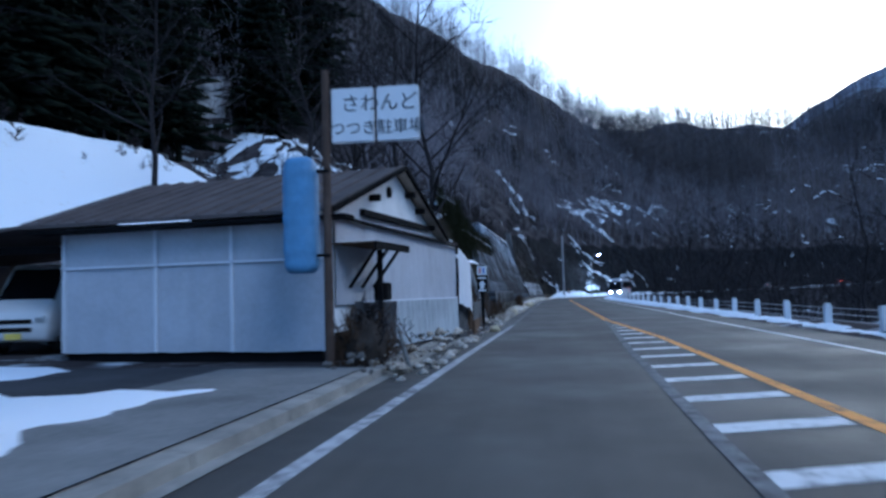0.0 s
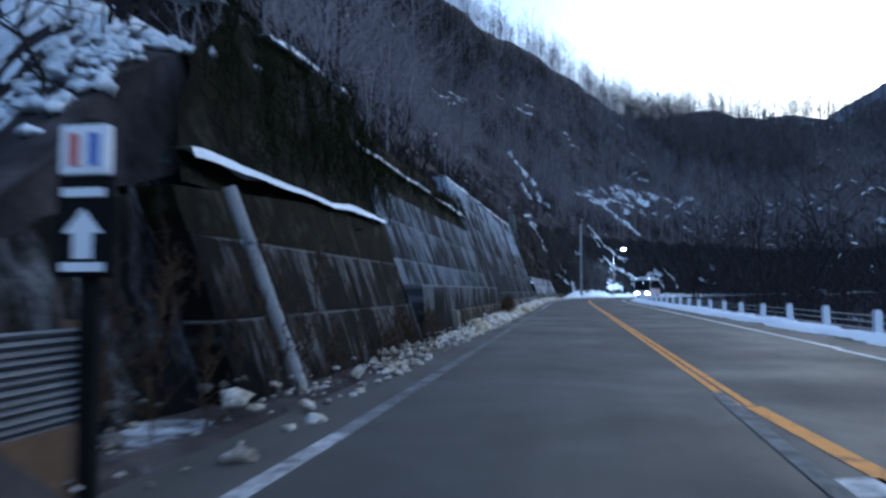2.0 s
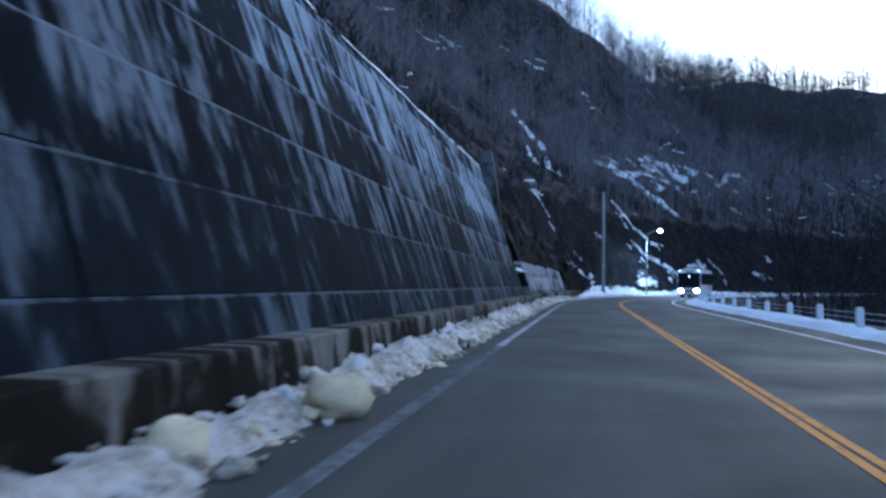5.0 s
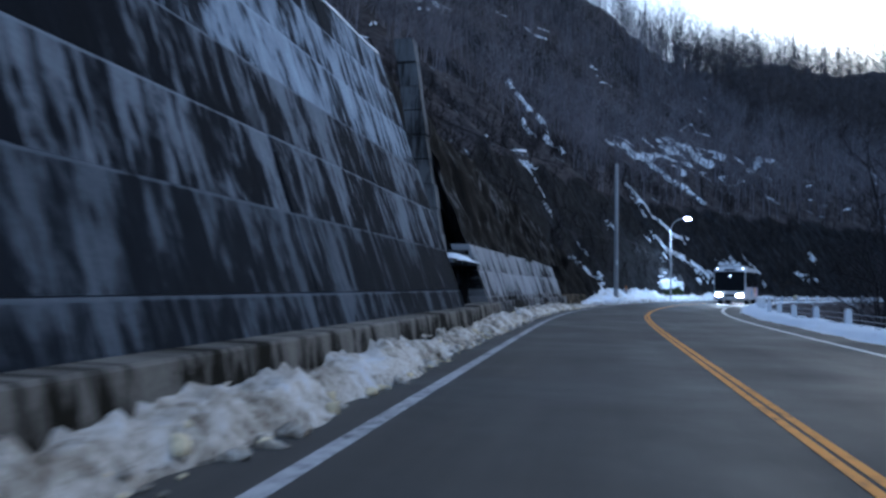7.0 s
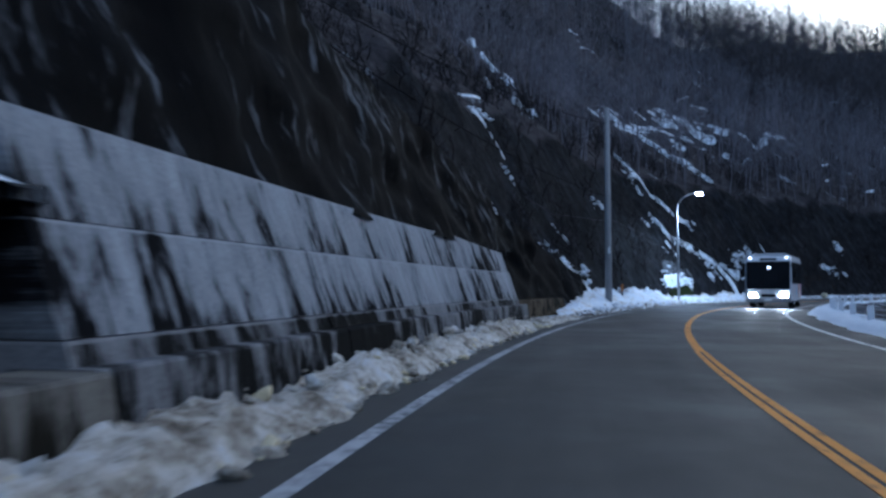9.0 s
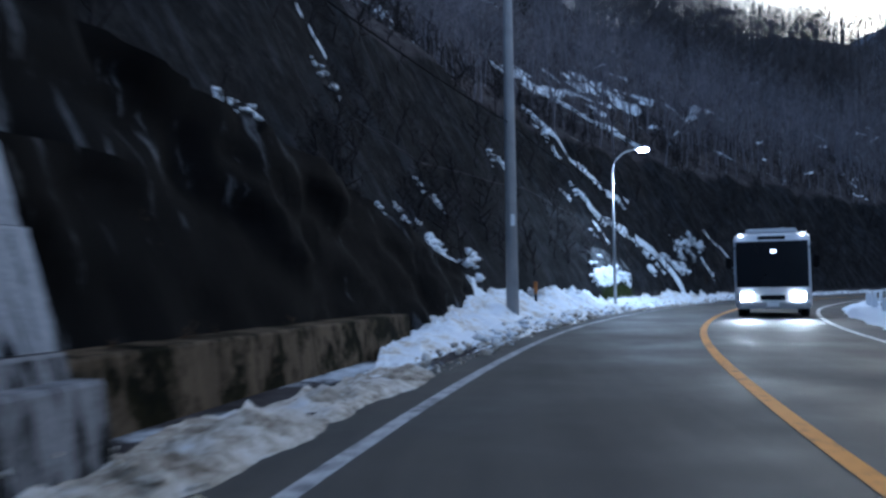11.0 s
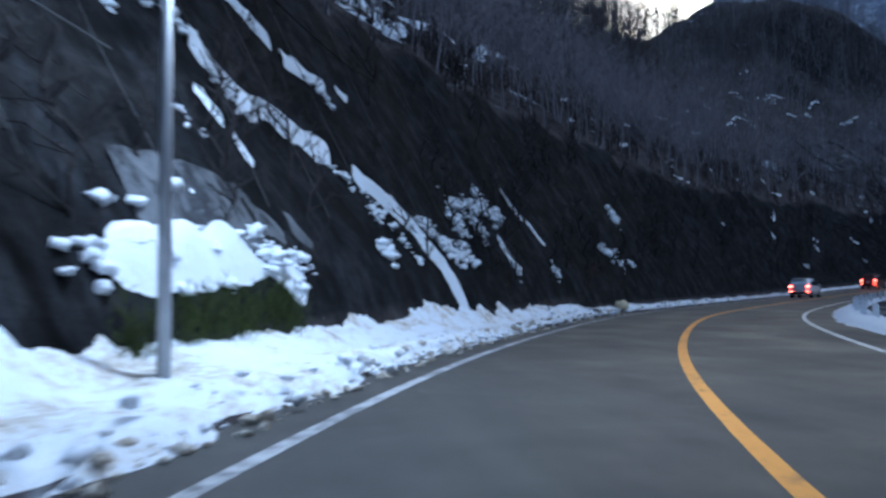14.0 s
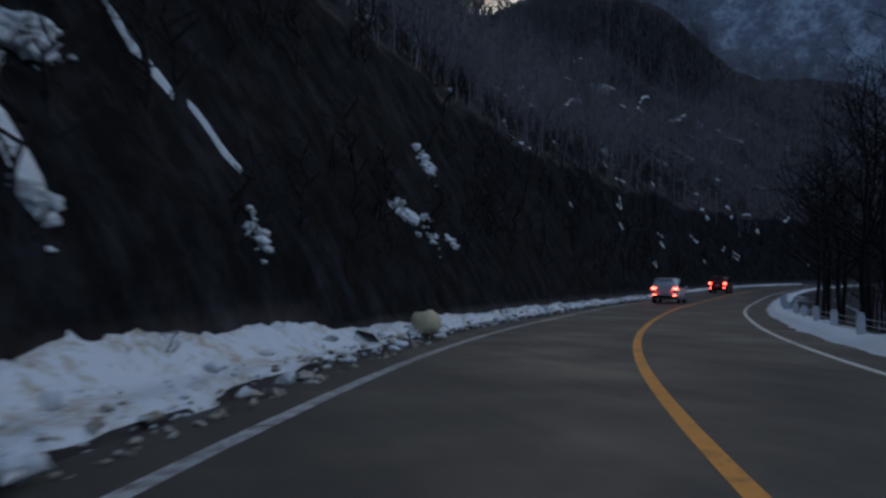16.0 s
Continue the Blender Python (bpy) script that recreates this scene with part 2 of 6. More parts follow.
M_BLUE = plain("blue_tarpaulin", (0.13, 0.26, 0.46), 0.55, 0, 0.25, 4.0, 0.3)
M_SHEET = plain("white_plastic_sheet", (0.44, 0.465, 0.53), 0.5, 0, 0.18, 0.9, 0.2)
M_SHEET2 = plain("bright_white_sheet", (0.66, 0.69, 0.76), 0.5, 0, 0.12, 1.2, 0.2)
M_PLASTER = plain("white_plaster", (0.74, 0.75, 0.77), 0.85, 0, 0.15, 2.0)
M_ROOF = plain("brown_metal_roof", (0.095, 0.082, 0.08), 0.7, 0.0, 0.35, 1.5)
M_SIGN = plain("white_sign_board", (0.72, 0.74, 0.78), 0.5, 0, 0.08, 2.0)
M_INK = plain("faded_black_lettering", (0.09, 0.10, 0.12), 0.6, 0, 0.3, 9.0, 0)
M_CARW = plain("white_car_paint", (0.66, 0.67, 0.70), 0.25, 0, 0.04, 1.0, 0)
M_CARR = plain("dark_red_car_paint", (0.10, 0.03, 0.03), 0.3, 0, 0.1, 1.0, 0)
M_GLASS = plain("dark_car_glass", (0.012, 0.014, 0.018), 0.08, 0, 0.1, 1.0, 0)
M_TYRE = plain("tyre_rubber", (0.015, 0.015, 0.015), 0.85)
M_TAIL = glow("lit_tail_lamp", (1.0, 0.06, 0.03), 22.0)
M_HEAD = glow("lit_headlamp", (1.0, 0.97, 0.90), 140.0)
M_LAMP = glow("street_lamp_light", (0.86, 0.93, 1.0), 220.0)


# ---- mesh helpers ----
def mesh_object(name, bm, material, parent=None, smooth=False):
    me = bpy.data.meshes.new(name)
    bm.normal_update()
    bm.to_mesh(me)
    bm.free()
    if material:
        me.materials.append(material)
    if smooth:
        for p in me.polygons:
            p.use_smooth = True
    ob = new(name, me)
    if parent:
        ob.parent = parent
    return ob


def part(name, bm, material, parent, label="", smooth=False):
    ob = mesh_object(name, bm, material, parent, smooth)
    return tagged(ob, label) if label else ob


def raw(name, verts, faces, material, parent=None, smooth=False):
    me = bpy.data.meshes.new(name)
    me.from_pydata([tuple(map(float, v)) for v in verts], [], [tuple(map(int, f)) for f in faces])
    me.update()
    me.materials.append(material)
    if smooth:
        for p in me.polygons:
            p.use_smooth = True
    ob = new(name, me)
    if parent:
        ob.parent = parent
    return ob


def thing(name, at, label, category, group="", turn=0.0, kind=""):
    e = new(name)
    e.empty_display_size = 0.1
    e.matrix_world = pose(*at, 0, 0, turn)
    return tagged(e, label, category, group, kind)


def box(bm, x0, y0, z0, x1, y1, z1, bevel=0.0):
    r = bmesh.ops.create_cube(bm, size=1.0)
    vs = r["verts"]
    for v in vs:
        v.co = Vector(((x0 + x1) / 2 + v.co.x * (x1 - x0), (y0 + y1) / 2 + v.co.y * (y1 - y0), (z0 + z1) / 2 + v.co.z * (z1 - z0)))
    if bevel:
        es = list({e for v in vs for e in v.link_edges})
        bmesh.ops.bevel(bm, geom=es, offset=bevel, segments=2, affect="EDGES")
    return bm


def tube(bm, a, b, r0, r1=None, n=10):
    r1 = r0 if r1 is None else r1
    a, b = Vector(a), Vector(b)
    m = (b - a).to_track_quat("Z", "Y").to_matrix()
    rings = []
    for c, r in ((a, r0), (b, r1)):
        rings.append([bm.verts.new(c + m @ Vector((r * math.cos(k * 2 * math.pi / n), r * math.sin(k * 2 * math.pi / n), 0))) for k in range(n)])
    for k in range(n):
        bm.faces.new((rings[0][k], rings[0][(k + 1) % n], rings[1][(k + 1) % n], rings[1][k]))
    bm.faces.new(rings[0][::-1])
    bm.faces.new(rings[1])
    return bm


def polytube(bm, pts, r, n=8):
    """One unbroken round bar along a line of points."""
    pts = [Vector(p) for p in pts]
    rings = []
    for k, p in enumerate(pts):
        t = (pts[min(k + 1, len(pts) - 1)] - pts[max(k - 1, 0)]).normalized()
        u = t.cross(Vector((0, 0, 1)) if abs(t.z) < 0.9 else Vector((1, 0, 0))).normalized()
        w = t.cross(u)
        rings.append([bm.verts.new(p + r * (math.cos(2 * math.pi * i / n) * u + math.sin(2 * math.pi * i / n) * w)) for i in range(n)])
    for a, b in zip(rings[:-1], rings[1:]):
        for i in range(n):
            bm.faces.new((a[i], a[(i + 1) % n], b[(i + 1) % n], b[i]))
    bm.faces.new(rings[0][::-1])
    bm.faces.new(rings[-1])
    return bm


def prism(bm, outline, y0, y1):
    """A body with an outline in x, z and a width along y."""
    a = [bm.verts.new((x, y0, z)) for x, z in outline]
    b = [bm.verts.new((x, y1, z)) for x, z in outline]
    n = len(outline)
    bm.faces.new(a)
    bm.faces.new(b[::-1])
    for k in range(n):
        bm.faces.new((a[k], b[k], b[(k + 1) % n], a[(k + 1) % n]))
    bmesh.ops.recalc_face_normals(bm, faces=bm.faces)
    return bm


def lattice(x, y, seed=0):
    """Smooth value noise on arrays, 0 to 1."""
    def hashed(i, j):
        h = np.sin(i * 127.1 + j * 311.7 + seed * 74.7) * 43758.5453
        return h - np.floor(h)
    x, y = np.asarray(x, float), np.asarray(y, float)
    i, j = np.floor(x), np.floor(y)
    u, v = x - i, y - j
    u, v = u * u * (3 - 2 * u), v * v * (3 - 2 * v)
    return (hashed(i, j) * (1 - u) + hashed(i + 1, j) * u) * (1 - v) + (hashed(i, j + 1) * (1 - u) + hashed(i + 1, j + 1) * u) * v


def fractal(x, y, seed=0, octaves=4):
    total, amp, size = 0.0, 0.5, 1.0
    for k in range(octaves):
        total = total + amp * lattice(np.asarray(x) * size, np.asarray(y) * size, seed + k)
        amp, size = amp * 0.5, size * 2.0
    return total


def smooth(a, b, x):
    t = np.clip((np.asarray(x, float) - a) / (b - a), 0, 1)
    return t * t * (3 - 2 * t)


# ---- the road's middle line ----
MIDDLE = [(1.67, -120), (1.67, -60), (1.67, 0), (1.67, 50), (1.67, 90), (1.72, 102), (1.95, 110), (2.65, 118), (3.95, 126.7), (5.95, 136), (8.95, 145.4), (13.4, 156),
          (18.6, 165.2), (24.75, 174.4), (31, 182), (38.5, 189.9), (46.7, 197.9), (55.3, 205.4), (79.1, 224.2), (100, 237), (125, 246), (160, 252), (220, 254), (300, 250), (380, 244)]


def build_middle():
    p = np.array(MIDDLE, float)
    out = []
    for k in range(1, len(p) - 2):
        a, b, c, d = p[k - 1], p[k], p[k + 1], p[k + 2]
        ts = [0, np.linalg.norm(b - a) ** 0.5]
        ts += [ts[1] + np.linalg.norm(c - b) ** 0.5]
        ts += [ts[2] + np.linalg.norm(d - c) ** 0.5]
        for t in np.linspace(ts[1], ts[2], 60, endpoint=False):
            a1 = (ts[1] - t) / (ts[1] - ts[0]) * a + (t - ts[0]) / (ts[1] - ts[0]) * b
            a2 = (ts[2] - t) / (ts[2] - ts[1]) * b + (t - ts[1]) / (ts[2] - ts[1]) * c
            a3 = (ts[3] - t) / (ts[3] - ts[2]) * c + (t - ts[2]) / (ts[3] - ts[2]) * d
            b1 = (ts[2] - t) / (ts[2] - ts[0]) * a1 + (t - ts[0]) / (ts[2] - ts[0]) * a2
            b2 = (ts[3] - t) / (ts[3] - ts[1]) * a2 + (t - ts[1]) / (ts[3] - ts[1]) * a3
            out.append((ts[2] - t) / (ts[2] - ts[1]) * b1 + (t - ts[1]) / (ts[2] - ts[1]) * b2)
    out = np.array(out)
    run = np.concatenate([[0], np.cumsum(np.linalg.norm(np.diff(out, axis=0), axis=1))]) - 60
    s = np.arange(-60, run[-1], 1.0)
    x, y = np.interp(s, run, out[:, 0]), np.interp(s, run, out[:, 1])
    k = np.ones(9) / 9
    x[4:-4], y[4:-4] = np.convolve(x, k, "valid"), np.convolve(y, k, "valid")
    dx, dy = np.gradient(x), np.gradient(y)
    dx[5:-5], dy[5:-5] = np.convolve(dx, np.ones(11) / 11, "valid"), np.convolve(dy, np.ones(11) / 11, "valid")
    n = np.hypot(dx, dy)
    return s, x, y, dx / n, dy / n


MS, MX, MY, MDX, MDY = build_middle()


def road_rise(s):
    s = np.asarray(s, float)
    u = np.clip(s - 190, 0, 70)
    return 0.00022 * u * u + np.clip(s - 260, 0, None) * 0.03


def at_road(s, d, z=0.0):
    """World places from metres along the road, metres to the left of its middle line, and height over it."""
    s, d, z = np.broadcast_arrays(np.asarray(s, float), np.asarray(d, float), np.asarray(z, float))
    x, y = np.interp(s, MS, MX), np.interp(s, MS, MY)
    tx, ty = np.interp(s, MS, MDX), np.interp(s, MS, MDY)
    return np.stack([x - ty * d, y + tx * d, road_rise(s) + z], axis=-1)


def heading(s):
    return math.degrees(math.atan2(np.interp(s, MS, MDX), np.interp(s, MS, MDY)))


def sheet(name, ss, ds, zf, material, parent=None, smooth_faces=True):
    """A surface over a grid along and across the road."""
    S, D = np.meshgrid(np.asarray(ss, float), np.asarray(ds, float), indexing="ij")
    P = at_road(S, D, zf(S, D)).reshape(-1, 3)
    n, m = S.shape
    idx = np.arange(n * m).reshape(n, m)
    F = np.stack([idx[:-1, :-1], idx[1:, :-1], idx[1:, 1:], idx[:-1, 1:]], axis=-1).reshape(-1, 4)
    return raw(name, P, F[:, ::-1], material, parent, smooth_faces)


# ---- the ground ----
def bank_foot(s):
    """Where the cutting starts, to the left of the middle line."""
    return np.interp(s, [-60, 24, 26, 27.5, 30, 33, 44, 56, 58, 97, 103, 104, 114, 120, 124, 130, 150, 185, 240, 420], [22, 22, 9, 6.3, 6.1, 6.5, 6.6, 6.8, 7.5, 8.6, 8.6, 7.6, 7.5, 6.9, 6.6, 6.6, 6.6, 5.6, 5.4, 5.4])


def wall_top(s):
    return np.interp(s, [26, 27.5, 30, 33, 39.8, 40.2, 56.5, 57.5, 70, 84, 97, 97.6, 102, 102.5, 119, 123, 126, 420], [0.6, 1.7, 2.5, 4.2, 5.4, 4.4, 4.6, 6.3, 6.6, 7.0, 7.4, 6.8, 6.8, 6.3, 4.6, 2.0, 0.8, 0.6])


def bench(s):
    """How far the snowy embankment stands back from the road."""
    return np.interp(s, [-20, 15, 31, 48, 70], [9, 6, 0, -6, -9])


def land(s, d):
    """Height of the ground over the road, left (+) and right (-) of it."""
    s, d = np.broadcast_arrays(np.asarray(s, float), np.asarray(d, float))
    foot, top = bank_foot(s), wall_top(s)
    begin = 23.5 + np.clip((d - 6) * 1.25, 0, 45)
    wood = smooth(0, 8, s - begin)
    rough = (fractal(s * 0.09, d * 0.09, 3, 5) - 0.47) * 7.0 * smooth(8, 26, d) + (fractal(s * 0.4, d * 0.22, 9, 2) - 0.38) * 2.6 * smooth(6.4, 11, d) - (np.abs(fractal(s * 0.16, d * 0.05, 15, 2) - 0.38) - 0.1) * 5.0 * smooth(8, 14, d)
    u = np.clip(d - foot, 0, None)
    cut = np.interp(u, [0, 0.5, 2, 5.5, 14, 25, 66, 80, 110, 200], [0.3, 1.7, 4.3, 10.8, 17.2, 25, 59, 64, 58, 40])
    over = np.interp(u, [0, 3, 9, 17, 25, 66, 80, 110, 200], [0, 2.4, 8.0, 14.5, 21, 56, 61, 56, 40])
    over = over * np.interp(s, [28, 40, 50, 66], [0.40, 0.42, 0.6, 1.0])
    walled = smooth(23, 26, s) * (1 - smooth(118, 127, s))
    hill = cut * (1 - walled) + (over + top) * walled
    hill = hill + 9 * smooth(25, 62, u) * (1 - smooth(198, 232, s)) - 4.5 * smooth(38, 62, u) * smooth(212, 230, s) * (1 - smooth(300, 312, s))
    hill = hill + smooth(45, 70, u) * np.interp(s, [130, 160, 180, 200, 250, 264, 296, 304, 312, 322, 345, 362], [16, 15, 9, 0, 0, 3, 3, 3, 7, 13, 13, 0])
    yard = 0.12 + np.interp(d - bench(s), [4, 9, 12, 13.5, 24, 27, 60, 110, 200], [0, 0.1, 0.5, 2.8, 8.3, 8.6, 26, 60, 50])
    left = hill * wood + yard * (1 - wood) + rough * (0.06 + 0.94 * wood)
    left = np.where((d < foot) & (wood > 0.5), 0.05, left)
    left = np.where(d < np.where(s < 24, 4.72, 4.3), -0.06, left)
    e = -d - 5.6
    right = np.interp(e, [-1.5, 0, 1.2, 3, 9, 16, 26, 40, 58, 80, 95], [-0.06, 0.1, 0.05, -1.2, -4.5, -6.0, -6.2, -3, 8, 26, 38]) + (fractal(s * 0.12, d * 0.12, 5, 4) - 0.47) * 3.0 * smooth(2, 12, e)
    return np.where(d < -4.1, right, left)


ds = np.concatenate([np.linspace(-98, -30, 18), np.linspace(-27, -8, 14), [-7.2, -6.6, -6.0, -5.6, -5.2, -4.8, -4.3, -3.9, 0, 3.9, 4.25, 4.35, 4.8, 5.3], np.arange(5.7, 14, 0.45), np.arange(14, 40, 1.3), np.arange(40, 90, 3.0), np.arange(90, 200, 12.0)])
ss = np.concatenate([np.arange(-58, -5, 4.0), np.arange(-5, 240, 0.8), np.arange(240, 420, 3.0)])
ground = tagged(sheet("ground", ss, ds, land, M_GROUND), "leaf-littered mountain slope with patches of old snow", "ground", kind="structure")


def strip(name, s0, s1, d0, d1, z, material, parent=None, step=1.5, wave=0.0):
    n = max(2, int((s1 - s0) / step) + 1)
    return sheet(name, np.linspace(s0, s1, n), [d0, d1], lambda S, D: z + 0 * S, material, parent, True)


road = tagged(sheet("road", np.arange(-58, 420, 1.5), [-4.55, -2.2, 0, 2.2, 4.4], lambda S, D: 0.0 * S, M_ASPHALT), "dark grey two-lane asphalt mountain road", "road", kind="structure")

# ---- retaining walls ----
M_STREAK = make_banded("wet_streaked_rock", (0.002, 0.002, 0.0025), (0.11, 0.116, 0.13), 50.0, 0.575, 0.0, 4.0, None, 0.0)
M_MOSSTOE = make_concrete("mossy_toe_concrete", (0.012, 0.009, 0.006), (0.065, 0.050, 0.034), True, 0.5)


B_FIRST = make_banded("first_wall_concrete", (0.004, 0.004, 0.004), (0.095, 0.095, 0.10), 0.86, 0.585)
B_SECOND = make_banded("second_wall_concrete", (0.010, 0.012, 0.015), (0.125, 0.145, 0.18), 0.93, 0.54)
# Stained rows; skylight towards the wall top is painted paler and bluer.
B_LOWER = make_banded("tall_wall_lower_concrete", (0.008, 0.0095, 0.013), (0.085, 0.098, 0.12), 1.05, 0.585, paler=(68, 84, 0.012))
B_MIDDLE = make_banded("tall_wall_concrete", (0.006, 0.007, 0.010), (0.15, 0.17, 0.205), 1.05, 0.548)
B_UPPER = make_banded("tall_wall_skylit_concrete", (0.010, 0.012, 0.016), (0.27, 0.32, 0.40), 1.05, 0.538)
B_PALE = make_banded("pale_wall_concrete", (0.004, 0.004, 0.005), (0.25, 0.26, 0.285), 0.84, 0.53, 0.06)
B_FOOT = make_banded("pale_wall_foot_concrete", (0.006, 0.006, 0.006), (0.18, 0.18, 0.19), 0.84, 0.555)
B_TOE = make_banded("toe_wall_concrete", (0.010, 0.009, 0.007), (0.15, 0.14, 0.125), 2.0, 0.575, 0.22, 5.0)
B_BLOCK = make_banded("block_concrete", (0.006, 0.007, 0.008), (0.10, 0.108, 0.125), 1.28, 0.60, 0.10)


def panel_wall(name, s0, s1, tops, toe_d, material, label, band=1.05, width=4.8, batter=0.37, z0=0.0, mat_fn=None):
    """An inclined wall of cast concrete bands; tops gives its height along the road."""
    w = tagged(new(name), label, "retaining wall", kind="structure")
    rows = int(math.ceil(max(t for _, t in tops) / band))
    for r in range(rows):
        a = s0 - (r % 2) * 0.0
        while a < s1 - 0.05:
            b = min(a + width, s1)
            hi_a, hi_b = [np.interp(q, [t[0] for t in tops], [t[1] for t in tops]) for q in (a, b)]
            lo = z0 + r * band
            ta, tb = min(lo + band, hi_a), min(lo + band, hi_b)
            if max(ta, tb) - lo > 0.12:
                out = random.uniform(-0.02, 0.02)
                verts, faces = [], []
                n = 4
                for k in range(n + 1):
                    q = a + 0.006 + (b - a - 0.012) * k / n
                    top = max(lo + 0.04, ta + (tb - ta) * k / n) - 0.005
                    for z, back in ((lo + 0.005, 0), (top, 0), (top, 0.6), (lo + 0.005, 0.6)):
                        verts.append(at_road(q, toe_d + batter * lo + (batter - 0.022 / band) * (z - lo) + back + out, z))
                for k in range(n):
                    o = k * 4
                    faces += [(o, o + 4, o + 5, o + 1), (o + 1, o + 5, o + 6, o + 2), (o + 3, o, o + 4, o + 7)[::-1]]
                faces += [(0, 1, 2, 3), (n * 4 + 3, n * 4 + 2, n * 4 + 1, n * 4)]
                raw("wall_panel", verts, faces, mat_fn(r) if mat_fn else material, w)
            a = b
    return w


def toe_wall(s0, s1, d, h):
    w = tagged(new("toe_wall"), "low stained concrete toe wall beside the road", "retaining wall", kind="structure")
    a = s0
    while a < s1 - 0.1:
        b = min(a + 5.0, s1)
        verts, faces = [], []
        n = 5
        for k in range(n + 1):
            q = a + 0.015 + (b - a - 0.03) * k / n
            for dd, z in ((d, -0.05), (d + 0.10, h - 0.03), (d + 0.13, h), (d + 0.75, h), (d + 0.75, -0.05)):
                verts.append(at_road(q, dd, z))
        for k in range(n):
            o = k * 5
            faces += [(o + j, o + 5 + j, o + 6 + j, o + 1 + j) for j in range(4)]
        faces += [(0, 1, 2, 3, 4), tuple(n * 5 + j for j in (4, 3, 2, 1, 0))]
        raw("wall_block", verts, faces, B_TOE, w)
        a = b
    return w


panel_wall("wall_1", 31.0, 40.0, [(31, 2.2), (33, 2.5), (40.0, 2.6)], 4.75, M_WALL, "stained concrete retaining wall under mossy slope", 0.86, 5.1, mat_fn=lambda r: B_FIRST if r < 2 else M_MOSS)
panel_wall("wall_2", 40.0, 57.2, [(40.0, 3.5), (57.2, 3.7)], 4.75, M_WALL, "stained concrete retaining wall with moss along its top", 0.93, 5.3, mat_fn=lambda r: B_SECOND)
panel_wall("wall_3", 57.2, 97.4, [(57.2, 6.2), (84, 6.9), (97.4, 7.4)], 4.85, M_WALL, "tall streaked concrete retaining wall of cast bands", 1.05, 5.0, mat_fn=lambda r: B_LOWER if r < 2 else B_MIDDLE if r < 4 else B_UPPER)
panel_wall("wall_4", 101.6, 121.0, [(101.6, 2.5), (119, 2.6), (121, 2.3)], 4.85, M_LOW, "pale streaked concrete retaining wall", 0.84, 4.9, mat_fn=lambda r: B_PALE if r else B_FOOT)
toe_wall(44, 97.4, 4.55, 0.62)
for o in toe_wall(40.1, 57.2, 4.72, 1.28).children:
    o.data.materials[0] = B_BLOCK
mossy = toe_wall(121.2, 130.5, 5.5, 0.72)
for o in mossy.children:
    o.data.materials[0] = M_MOSSTOE
toe_wall(97.4, 101.5, 4.6, 0.66)
for o in toe_wall(101.5, 121, 4.74, 0.66).children:
    o.data.materials[0] = B_FOOT


def slab(name, s0, s1, z0, z1, d_at, material, label, lift=0.1):
    """A mossy or rocky face continuing the wall upwards."""
    ns, nz = int((s1 - s0) / 0.3) + 2, 22
    S, U = np.meshgrid(np.linspace(s0, s1, ns), np.linspace(0, 1, nz), indexing="ij")
    top = np.interp(S, *z1) if isinstance(z1, tuple) else z1
    Z = z0 + (top - z0) * U
    D = d_at + 0.37 * Z - (fractal(S * 0.9, Z * 0.9, 21, 4) - 0.3) * lift
    P = at_road(S, D, Z).reshape(-1, 3)
    idx = np.arange(ns * nz).reshape(ns, nz)
    F = np.stack([idx[:-1, :-1], idx[1:, :-1], idx[1:, 1:], idx[:-1, 1:]], axis=-1).reshape(-1, 4)
    return tagged(raw(name, P, F, material, None, True), label, "rock face", kind="structure")


slab("rock_face_1", 31.5, 40.2, 2.3, ([31.5, 33, 35, 40.2], [2.6, 4.2, 5.5, 5.8]), 4.95, M_MOSS, "dark moss-covered slope face above the wall", 0.5)
slab("rock_face_5", 26.8, 32.0, 0.0, ([26.8, 29, 32], [0.9, 1.6, 2.5]), 5.2, M_BLACK, "dark earth and rock bank beside the sign", 0.7)
slab("rock_face_6", 120.5, 138, 0.0, ([120.5, 124, 132, 138], [4.6, 4.4, 3.4, 1.6]), 6.1, M_STREAK, "black icy rock face behind the low wall", 1.1)
slab("rock_face_2", 39.8, 57.6, 3.5, 5.0, 4.85, M_MOSS, "dark moss strip above the concrete wall", 0.3)
slab("rock_face_3", 101.6, 122.5, 2.4, ([101.6, 110, 122.5], [6.8, 6.6, 4.6]), 5.1, M_STREAK, "dark wet rock face with pale runs above the wall", 0.8)


# ---- road markings ----
M_FADED = make_paint("faded_white_road_paint", (0.42, 0.42, 0.43), 0.38, 0.54)
markings = tagged(new("road_markings"), "white and orange painted lines on the asphalt", "road marking", kind="structure")
strip("edge_line", 30, 72, 3.41, 3.57, 0.005, M_WORN, markings)
o = sheet("edge_line", np.linspace(-58, 30, 45), [0, 1], lambda S, D: 0.005 + 0 * S, M_FADED, markings)
for v, (s, k) in zip(o.data.vertices, [(s, k) for s in np.linspace(-58, 30, 45) for k in (0, 1)]):
    v.co = at_road(s, float(np.interp(s, [8, 16, 30], [3.72, 3.62, 3.41])) + 0.16 * k, 0.005)
strip("edge_line", 72.02, 420, 3.42, 3.58, 0.005, M_FADED, markings)
strip("edge_line", 40, 420, -3.55, -3.40, 0.005, M_WHITE, markings)
strip("edge_line", -58, 40, -3.45, -3.30, 0.005, M_WHITE, markings)
strip("centre_line", 112, 420, -0.085, 0.085, 0.006, M_ORANGE, markings)
for a in (-0.11, 0.02):
    strip("centre_line", 32.05, 112, a, a + 0.09, 0.006, M_ORANGE, markings)
